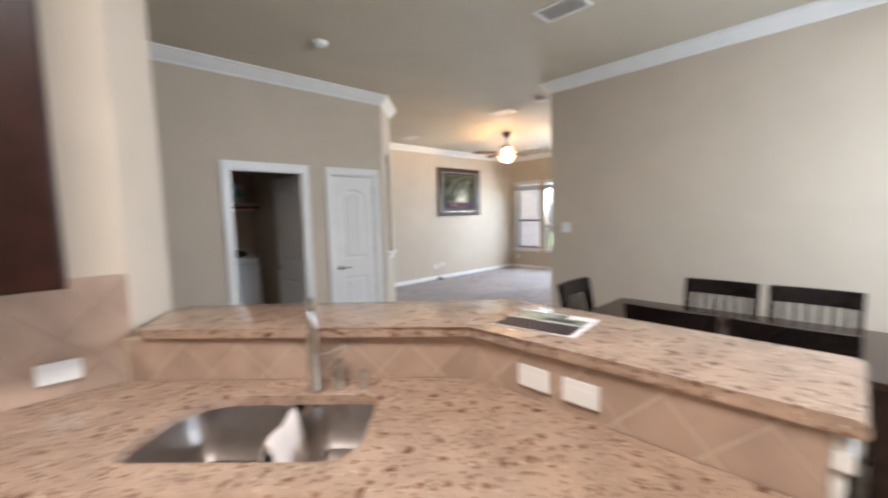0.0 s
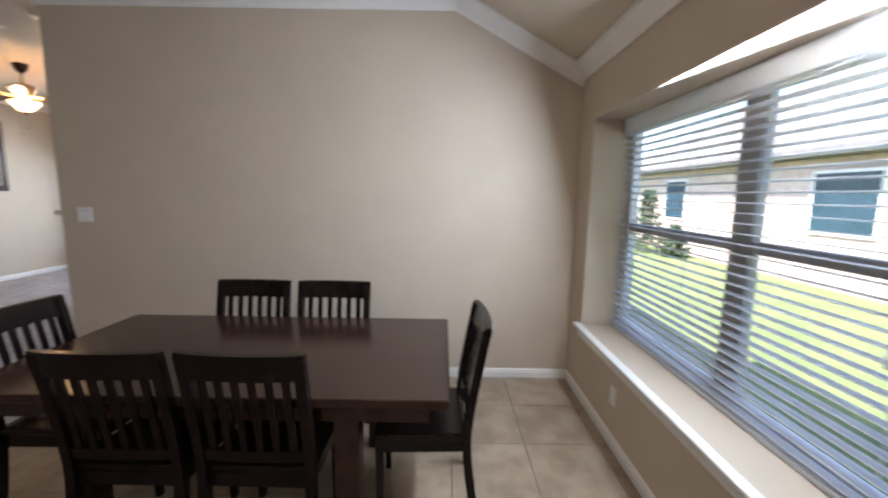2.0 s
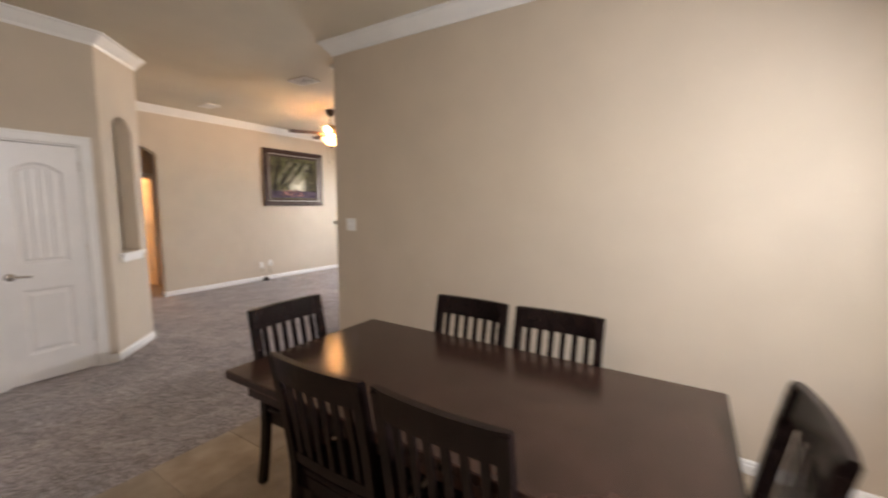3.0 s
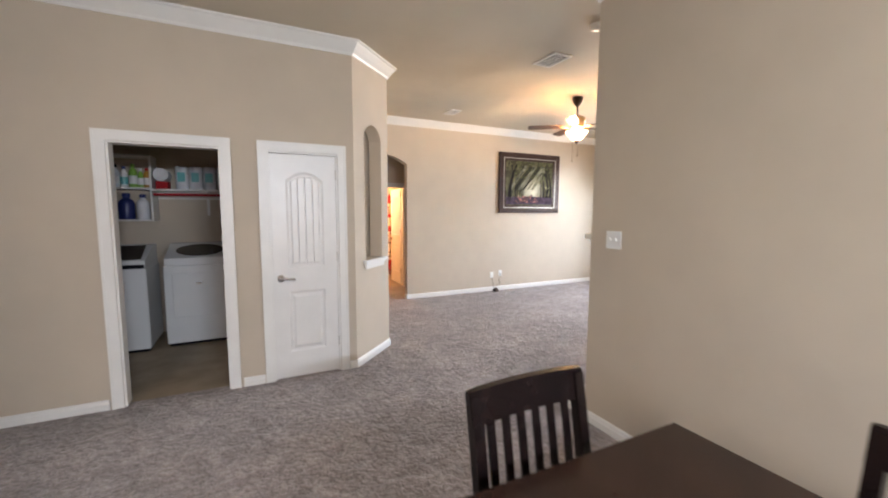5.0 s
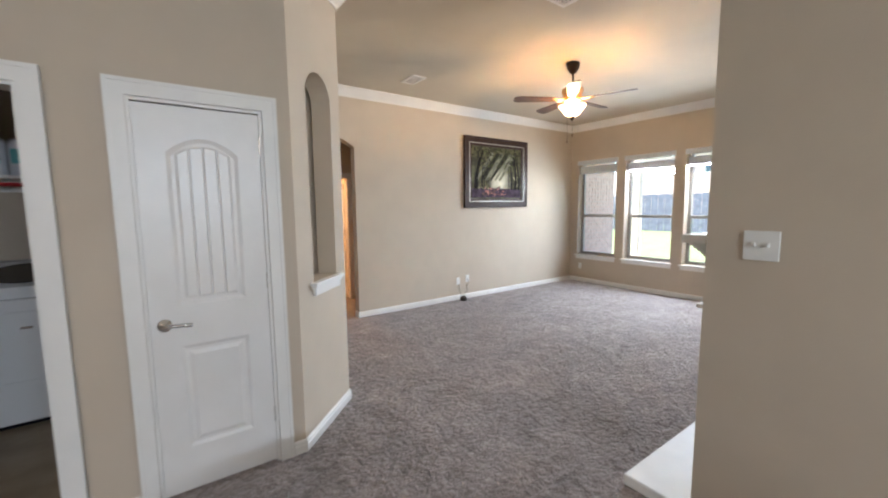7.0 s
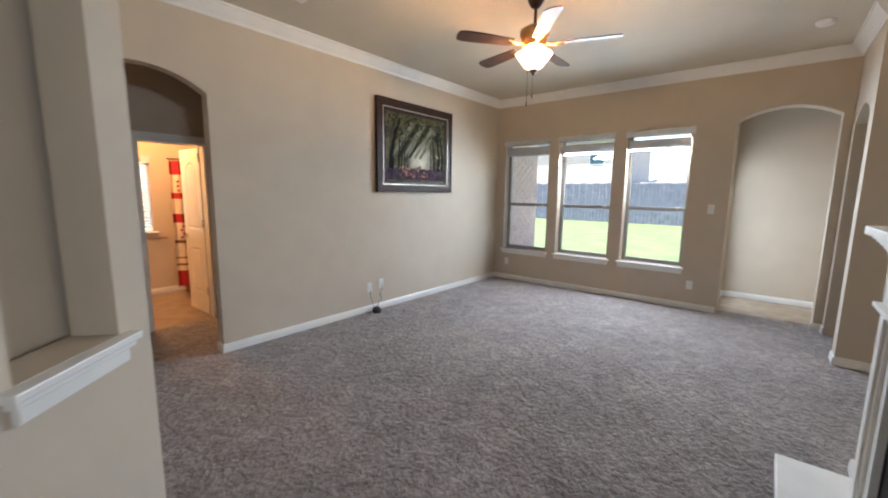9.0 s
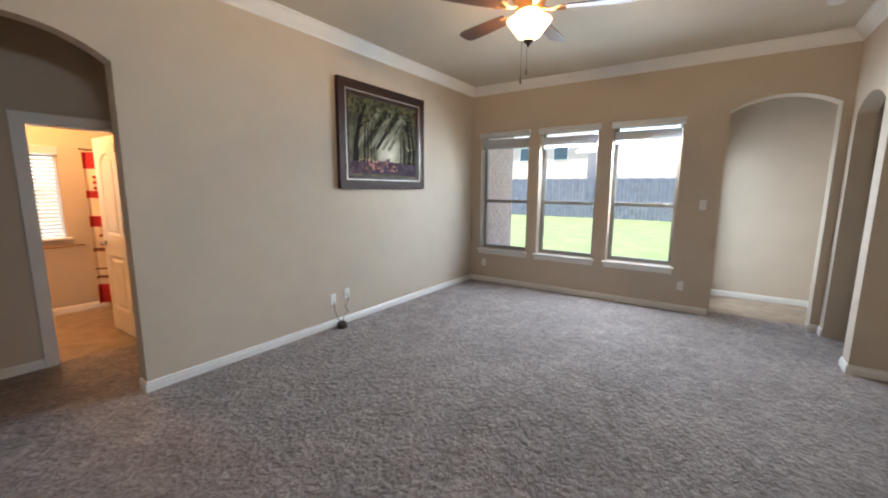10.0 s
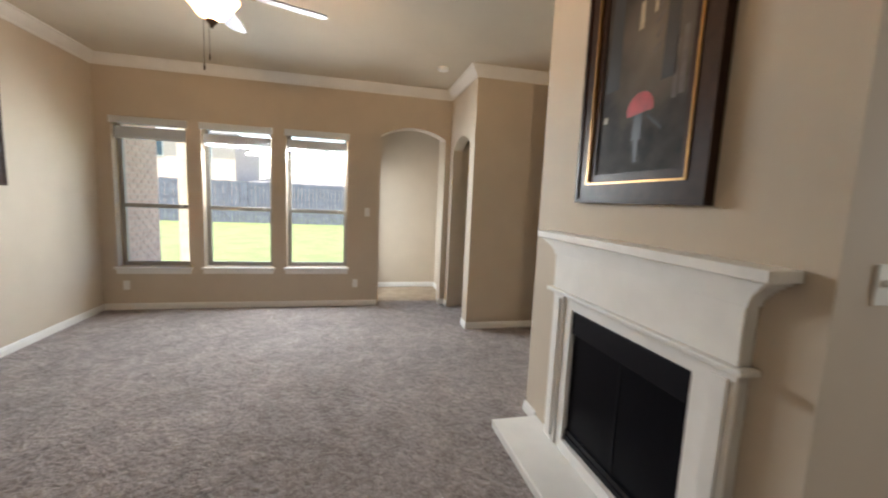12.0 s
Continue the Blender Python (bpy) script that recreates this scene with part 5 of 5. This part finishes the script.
for a, b in zip(rings, rings[1:]):
    for i in range(32):
        bm.faces.new((a[i], a[(i + 1) % 32], b[(i + 1) % 32], b[i]))
bowl_glass = part("bowl", bm, GLOWGLASS, fan, "glowing amber alabaster glass bowl", True)
for k in range(5):
    a = radians(2 + 72 * k)
    rot = Matrix.Rotation(a, 4, "Z")
    bm = bmesh.new()
    pts = [(0.19, -0.048), (0.45, -0.062), (0.60, -0.066), (0.635, -0.05), (0.645, -0.02), (0.645, 0.02), (0.635, 0.05), (0.60, 0.066), (0.45, 0.062), (0.19, 0.048)]
    prism(bm, pts, -0.004, 0.004, bevel=0.0015)
    bmesh.ops.transform(bm, matrix=Matrix.Translation((0, 0, 2.655)) @ Matrix.Rotation(radians(11), 4, "X"), verts=bm.verts)
    bmesh.ops.transform(bm, matrix=rot, verts=bm.verts)
    blade = part("blade", bm, material("blade_wood", (0.085, 0.045, 0.032), 0.4, second=(0.05, 0.025, 0.018), scale=18) if k == 0 else bpy.data.materials["blade_wood"], fan)
    bm = bmesh.new()
    tube(bm, [(0.09, 0, 2.66), (0.14, 0, 2.645), (0.19, 0.02, 2.648), (0.23, 0.03, 2.652)], 0.008, 8)
    tube(bm, [(0.14, 0, 2.645), (0.19, -0.02, 2.646), (0.23, -0.03, 2.648)], 0.008, 8)
    bmesh.ops.transform(bm, matrix=rot, verts=bm.verts)
    part("blade_iron", bm, BRASSY, fan, smooth=True)
for dx, z0 in ((0.05, 2.30), (-0.04, 2.22)):
    bm = bmesh.new()
    tube(bm, [(dx, 0.03, 2.64), (dx, 0.03, z0)], 0.0015, 5)
    lathe(bm, [(0.003, 0), (0.006, -0.015), (0.004, -0.035)], (dx, 0.03, z0), 8)
    part("pull_chain", bm, BRONZE, fan)


# ---- ceiling fittings ----
def vent(place, w, d, turn=0):
    v_ = thing("ceiling_vent", "white louvred ceiling air register", "vent", pose(*place, 0, 0, turn), group="ceiling vents")
    part("frame", boxes((-w / 2, w / 2, -d / 2, -d / 2 + 0.025, -0.012, 0), (-w / 2, w / 2, d / 2 - 0.025, d / 2, -0.012, 0), (-w / 2, -w / 2 + 0.025, -d / 2 + 0.025, d / 2 - 0.025, -0.012, 0), (w / 2 - 0.025, w / 2, -d / 2 + 0.025, d / 2 - 0.025, -0.012, 0)), TRIM, v_)
    # Black sheet above the slats stands in for the shade inside the duct.
    part("duct_shade_sheet", boxes((-w / 2 + 0.025, w / 2 - 0.025, -d / 2 + 0.025, d / 2 - 0.025, -0.003, -0.0005)), BLACK, v_)
    n = 8
    for k in range(n):
        y = -d / 2 + 0.035 + (d - 0.07) * k / (n - 1)
        part("slat", boxes((-w / 2 + 0.025, w / 2 - 0.025, y - 0.004, y + 0.004, -0.010, -0.006)), TRIM, v_)


vent((4.86, 3.94, H), 0.34, 0.22, 90)
vent((4.92, 6.25, H), 0.30, 0.18, 90)
vent((2.78, 1.78, H), 0.36, 0.24, 90)


def detector(place):
    d_ = thing("smoke_detector", "round white smoke detector on the ceiling", "smoke detector", Matrix.Translation(place), group="smoke detectors")
    bm = bmesh.new()
    lathe(bm, [(0.045, -0.035), (0.06, -0.028), (0.068, -0.012), (0.07, 0)], seg=24)
    part("housing", bm, PLASTIC, d_, smooth=True)
    bm = bmesh.new()
    lathe(bm, [(0.012, -0.039), (0.015, -0.0352)], seg=12)
    part("button", bm, PLASTIC, d_)


detector((1.68, 3.45, H))
detector((8.10, 3.05, H))
detector((4.70, 3.20, H))

# ---- wall plates and cords ----
plate("light_switch", "white double light switch on the beige wall end", "switch", on_x(DX - 0.001, 2.575, 1.335, -90), 0.118, 0.118, "switch")
plate("light_switch", "white single light switch beside the arch", "switch", on_x(WX - 0.001, 3.84, 1.32, -90), 0.072, 0.118, "switch")
plate("outlet", "white wall outlet under the window", "outlet", on_x(WX - 0.001, 6.76, 0.31, -90), 0.072, 0.115, "outlet")
plate("outlet", "white wall outlet under the window", "outlet", on_x(WX - 0.001, 3.99, 0.32, -90), 0.072, 0.115, "outlet")
plate("outlet", "white wall outlet above the baseboard", "outlet", pose(6.17, PY - 0.001, 0.305), 0.072, 0.115, "outlet")
plate("outlet", "white coaxial plate with a dangling cord", "outlet", pose(6.36, PY - 0.001, 0.33), 0.072, 0.115, "outlet")
plate("outlet", "white wall outlet under the dining window sill", "outlet", pose(3.35, DW + 0.001, 0.32, 0, 0, 180), 0.072, 0.115, "outlet")
router = thing("cable_box", "small dark cable box with cords on the carpet", "cable box", pose(6.20, PY - 0.10, 0.0))
bm = bmesh.new()
lathe(bm, [(0.05, 0), (0.056, 0.02), (0.05, 0.055), (0.03, 0.07)], seg=14)
part("box", bm, CORD, router, smooth=True)
bm = bmesh.new()
tube(bm, [(0.16, 0.085, 0.33), (0.15, 0.06, 0.27), (0.10, 0.06, 0.20), (0.14, 0.06, 0.14), (0.07, 0.05, 0.10), (0.03, 0.02, 0.06)], 0.004, 6)
part("cord", bm, CORD, router)
bm = bmesh.new()
tube(bm, [(-0.03, 0.085, 0.28), (-0.04, 0.06, 0.18), (-0.02, 0.04, 0.09), (0.0, 0.02, 0.06)], 0.003, 6)
part("cord", bm, CORD, router)

# niche sill
sill = tagged(new("trim_niche_sill"), "white moulded sill under the wall niche", "sill", kind="structure")
sill.matrix_world = pose(2.97, LY, 0, 0, 0, 45)
part("shelf", boxes((0.145, 0.575, -0.045, 0.12, 1.005, 1.029), bevel=0.004), TRIM, sill)
part("cove", boxes((0.16, 0.56, -0.032, -0.001, 0.985, 1.004), bevel=0.003), TRIM, sill)
part("apron", boxes((0.175, 0.545, -0.02, -0.001, 0.94, 0.984), bevel=0.003), TRIM, sill)

# ---- laundry ----
def washer_like(name, label, x0, x1, front, dryer):
    w = thing(name, label, "appliance")
    part("body", boxes((x0, x1, front, front + 0.64, 0.03, 0.905), bevel=0.012), APPLIANCE, w)
    part("plinth", boxes((x0 + 0.02, x1 - 0.02, front + 0.03, front + 0.6, 0.0, 0.029)), BLACK, w)
    bm = bmesh.new()
    v_ = []
    for x in (x0 + 0.01, x1 - 0.01):
        v_.append([bm.verts.new(p) for p in ((x, front + 0.03, 0.906), (x, front + 0.63, 0.906), (x, front + 0.63, 1.12), (x, front + 0.46, 1.12), (x, front + 0.03, 0.985))])
    for i in range(5):
        bm.faces.new((v_[0][i], v_[0][(i + 1) % 5], v_[1][(i + 1) % 5], v_[1][i]))
    bm.faces.new(v_[0])
    bm.faces.new(list(reversed(v_[1])))
    part("console", bm, APPLIANCE, w)
    bm = bmesh.new()
    if dryer:
        pts = [((x0 + x1) / 2 + 0.24 * math.cos(radians(15 * k)), 0.17 * math.sin(radians(15 * k))) for k in range(24)]
    else:
        pts = [(x0 + 0.05, -0.19), (x1 - 0.05, -0.19), (x1 - 0.07, 0.19), (x0 + 0.07, 0.19)]
    prism(bm, pts, 0, 0.008)
    bmesh.ops.transform(bm, matrix=Matrix.Translation((0, front + 0.245, 1.054)) @ Matrix.Rotation(math.atan2(0.135, 0.43), 4, "X"), verts=bm.verts)
    part("lid", bm, DARKLID, w, "dark tinted lid")
    if dryer:
        part("door", boxes((x0 + 0.08, x1 - 0.08, front - 0.016, front - 0.001, 0.33, 0.82), bevel=0.006), APPLIANCE, w)
        part("door_handle", boxes(((x0 + x1) / 2 - 0.03, (x0 + x1) / 2 + 0.03, front - 0.024, front - 0.017, 0.70, 0.715)), NICKEL, w)
    else:
        # Solid black strip drawn for the shade in the gap under the lid.
        part("lid_gap_shade", boxes((x0 + 0.02, x1 - 0.02, front + 0.001, front + 0.029, 0.906, 0.945)), BLACK, w)
    return w


washer_like("washing_machine", "white top-load washer with a dark glass lid", 0.40, 1.07, 5.80, False)
washer_like("dryer", "white front-load dryer with a dark top panel", 1.20, 1.87, 5.88, True)

cubby = thing("wall_shelf", "white open two-tier wall shelf with laundry bottles", "shelf")
SY0, SY1 = 6.28, 6.598
for b in ((0.35, 1.08, SY0, SY1, 2.12, 2.14), (0.35, 1.08, SY0, SY1, 1.755, 1.775), (0.35, 1.08, SY0, SY1, 1.39, 1.41), (1.06, 1.08, SY0, SY1, 1.411, 1.754), (1.06, 1.08, SY0, SY1, 1.776, 2.119), (0.35, 0.37, SY0, SY1, 1.411, 1.754), (0.35, 0.37, SY0, SY1, 1.776, 2.119)):
    part("board", boxes(b), TRIM, cubby)
long_shelf = thing("wall_shelf", "long white wire-side shelf with a hanging rod", "shelf")
part("board", boxes((1.082, 2.048, 6.28, 6.598, 1.745, 1.765)), TRIM, long_shelf)
part("cleat", boxes((1.082, 2.048, 6.58, 6.598, 1.65, 1.744)), TRIM, long_shelf)
bm = bmesh.new()
tube(bm, [(1.082, 6.33, 1.70), (2.048, 6.33, 1.70)], 0.016, 10)
part("rod", bm, REDC, long_shelf, "dark red hanging rod")
part("bracket", boxes((1.59, 1.62, 6.30, 6.579, 1.715, 1.744), (1.59, 1.62, 6.56, 6.579, 1.45, 1.649)), TRIM, long_shelf)


def bottle(name, label, place, r, h, mat, capmat):
    b_ = thing(name, label, "bottle", Matrix.Translation(place), group="laundry bottles")
    bm = bmesh.new()
    lathe(bm, [(r * 0.95, 0), (r, 0.01), (r, h * 0.6), (r * 0.85, h * 0.72), (r * 0.42, h * 0.82), (r * 0.40, h * 0.86)], seg=16)
    part("body", bm, mat, b_, smooth=True)
    bm = bmesh.new()
    lathe(bm, [(r * 0.5, h * 0.861), (r * 0.5, h * 0.98), (r * 0.44, h)], seg=14)
    part("cap", bm, capmat, b_)
    if r > 0.06:
        return
    bm = bmesh.new()
    lathe(bm, [(r * 1.01, h * 0.15), (r * 1.01, h * 0.5)], seg=16)
    part("label_band", bm, PAPER if mat is not PAPER else TEAL, b_)


for x, r, h, mt, cp in ((0.44, 0.04, 0.25, NAVY, BLACK), (0.72, 0.042, 0.26, CLEARW, BLACK), (0.57, 0.04, 0.24, STRIPE, PAPER), (0.80, 0.036, 0.24, PAPER, NAVY), (0.885, 0.042, 0.27, GREEN, GREEN), (0.955, 0.03, 0.22, GREEN, PAPER), (1.015, 0.036, 0.23, AMBER, REDC)):
    bottle("cleaner_bottle", "household cleaner bottle on the laundry shelf", (x, 6.42, 1.776), r, h, mt, cp)
for x, r, h in ((0.47, 0.078, 0.30), (0.635, 0.078, 0.31), (0.80, 0.078, 0.30)):
    bottle("detergent_jug", "large navy detergent jug on the lower shelf", (x, 6.44, 1.411), r, h, NAVY, NAVY)
bottle("softener_bottle", "clear and blue softener bottle on the lower shelf", (0.96, 6.42, 1.411), 0.065, 0.29, CLEARW, NAVY)
roll = thing("paper_roll", "white paper towel roll lying on the shelf", "paper roll", Matrix.Translation((1.165, 6.42, 1.766)))
bm = bmesh.new()
lathe(bm, [(0.02, 0.0), (0.075, 0.0), (0.075, 0.24), (0.02, 0.24)], seg=22)
bmesh.ops.transform(bm, matrix=Matrix.Translation((0, 0.12, 0.16)) @ Matrix.Rotation(radians(90), 4, "X"), verts=bm.verts)
part("roll", bm, PAPER, roll, smooth=True)
part("stand", boxes((-0.06, 0.06, -0.08, 0.10, 0, 0.086)), REDC, roll)
pack = thing("paper_pack", "plastic-wrapped multipack of paper rolls on the shelf", "paper pack", Matrix.Translation((1.29, 6.32, 1.766)))
for k in range(4):
    bm = bmesh.new()
    lathe(bm, [(0.066, 0), (0.07, 0.01), (0.07, 0.26), (0.06, 0.275)], (0.07 + 0.142 * k, 0.1, 0), 16)
    part("roll", bm, CLEARW, pack, smooth=True)
    part("print_panel", boxes((0.03 + 0.142 * k, 0.11 + 0.142 * k, 0.026, 0.029, 0.09, 0.20)), TEAL, pack)

# ---- bathroom ----
curtain = thing("shower_curtain", "red and cream striped shower curtain on a rod", "curtain")


def drape(z0, z1, mat):
    bm = bmesh.new()
    prev = None
    for k in range(49):
        x = 4.82 + 0.9 * k / 48
        y = 9.42 + 0.035 * math.sin(k * 0.9)
        pair = (bm.verts.new((x, y, z0)), bm.verts.new((x, y, z1)))
        if prev:
            bm.faces.new((prev[0], pair[0], pair[1], prev[1]))
        prev = pair
    ob = part("cloth_band", bm, mat, curtain)
    ob.modifiers.new("thick", "SOLIDIFY").thickness = 0.004


for z0, z1, mt in ((0.16, 0.38, REDC), (0.38, 0.45, CREAMC), (0.45, 0.48, BROWNC), (0.48, 0.55, CREAMC), (0.55, 0.57, BROWNC), (0.57, 0.76, CREAMC), (0.76, 0.80, BROWNC), (0.80, 1.04, CREAMC), (1.04, 1.16, REDC), (1.16, 1.36, CREAMC), (1.36, 1.44, REDC), (1.44, 1.68, CREAMC), (1.68, 1.86, REDC)):
    drape(z0, z1, mt)
PRINT = [(4.90 + 0.08 * i + 0.03 * (j % 2), 0.84 + 0.05 * j) for i in range(4) for j in range(4)] + [(4.90 + 0.08 * i, 1.47 + 0.06 * j) for i in range(4) for j in range(3)]
for x, z in PRINT:
    y = 9.42 + 0.035 * math.sin((x - 4.82) / 0.9 * 48 * 0.9) - 0.008
    part("printed_leaf", boxes((x - 0.018, x + 0.018, y - 0.006, y, z - 0.014, z + 0.014)), REDC, curtain)
bm = bmesh.new()
tube(bm, [(4.80, 9.42, 1.885), (6.495, 9.42, 1.885)], 0.012, 10)
part("rod", bm, NICKEL, curtain)
bath_lamp = thing("bath_light", "warm round bathroom ceiling light", "ceiling light", Matrix.Translation((4.35, 9.0, H)))
bm = bmesh.new()
lathe(bm, [(0.02, -0.10), (0.10, -0.08), (0.14, -0.03), (0.14, 0)], seg=24)
bl = part("shade", bm, BULB, bath_lamp, smooth=True)
rail = thing("towel_rail", "short brass towel rail below the bathroom window", "towel rail")
bm = bmesh.new()
tube(bm, [(4.40, 9.86, 0.80), (4.86, 9.86, 0.80)], 0.008, 8)
tube(bm, [(4.42, 9.919, 0.80), (4.42, 9.86, 0.80)], 0.008, 8)
tube(bm, [(4.84, 9.919, 0.80), (4.84, 9.86, 0.80)], 0.008, 8)
part("bar", bm, BRASSY, rail)
bin_ = thing("waste_bin", "small brown waste bin on the bathroom floor", "bin", Matrix.Translation((5.06, 9.70, -0.002)))
bm = bmesh.new()
lathe(bm, [(0.07, 0), (0.09, 0.24), (0.085, 0.24), (0.066, 0.012)], seg=18)
part("body", bm, BROWNC, bin_, smooth=True)

# bedroom hall door seen through the last arch, and the nook's patio door
casing_b = tagged(new("door_3"), "white bedroom door frame beyond the arch", "door", kind="structure")
part("frame", boxes((8.932, 8.949, 1.44, 1.52, 0, 2.1), (8.932, 8.949, 2.26, 2.34, 0, 2.1), (8.932, 8.949, 1.52, 2.26, 2.03, 2.1)), TRIM, casing_b)
part("leaf", boxes((8.936, 8.949, 1.521, 2.259, 0.01, 2.029)), DOORP, casing_b)
patio_door = tagged(new("door_4"), "glazed patio door of the entry nook", "door", kind="structure")
part("frame", boxes((9.301, 9.37, 3.74, 3.78, 0.0, 2.049), (10.03, 10.099, 3.74, 3.78, 0.0, 2.049), (9.37, 10.03, 3.74, 3.78, 1.98, 2.049), (9.37, 10.03, 3.74, 3.78, 0.0, 0.2)), TRIM, patio_door)
gp = part("pane", boxes((9.371, 10.029, 3.755, 3.759, 0.201, 1.979)), PANE, patio_door)
gp.visible_shadow = False

# ---- shrubs by the neighbour ----
def shrub(place, r, h, seed):
    s_ = thing("shrub", "dark green upright garden shrub", "shrub", Matrix.Translation(place))
    rg = random.Random(seed)
    bm = bmesh.new()
    for k in range(3):
        tube(bm, [(0, 0, 0), (rg.uniform(-0.1, 0.1), rg.uniform(-0.1, 0.1), h * 0.4), (rg.uniform(-0.2, 0.2), rg.uniform(-0.2, 0.2), h * 0.8)], 0.02, 6)
    part("stem", bm, BROWNC, s_)
    vs, fs = [], []
    for k in range(900):
        z = h * rg.uniform(0.04, 1.0)
        rr = r * (1 - 0.75 * (z / h) ** 1.4) * rg.uniform(0.25, 1.1)
        a = rg.uniform(0, 6.283)
        c = Vector((rr * math.cos(a), rr * math.sin(a), z))
        e = Vector((rg.uniform(-1, 1), rg.uniform(-1, 1), rg.uniform(-1, 1))).normalized() * 0.07
        f = e.cross(Vector((rg.uniform(-1, 1), rg.uniform(-1, 1), rg.uniform(-1, 1)))).normalized() * 0.035
        n0 = len(vs)
        vs += [c - e, c + f, c + e, c - f]
        fs.append((n0, n0 + 1, n0 + 2, n0 + 3))
    me_ = bpy.data.meshes.new("leaves")
    me_.from_pydata([tuple(v) for v in vs], [], fs)
    me_.materials.append(LEAF)
    ob = new("leaves", me_)
    ob.parent = s_


shrub((13.2, -6.6, -0.12), 0.55, 1.9, 3)
shrub((12.2, -6.9, -0.12), 0.45, 0.9, 5)

# ---- floor tiles ----
S = 0.46
tile_mesh = None
for i in range(13):
    for j in range(9):
        x0, y0 = DX - (i + 1) * S, 2.36 - (j + 1) * S
        if x0 < -1.7 or y0 < DW - S + 0.05:
            continue
        yl = max(y0, DW)
        if yl > y0 or tile_mesh is None:
            bm = bmesh.new()
            box(bm, 0.002, S - 0.002, yl - y0 + 0.002, S - 0.002, -0.011, 0.0)
            ob = part("tile", bm, TILE, floor_tile_base)
            if yl == y0:
                tile_mesh = ob.data
        else:
            ob = new("tile", tile_mesh)
            ob.parent = floor_tile_base
        ob.location = (x0, y0, 0.0006 * ((i * 7 + j * 5) % 3))
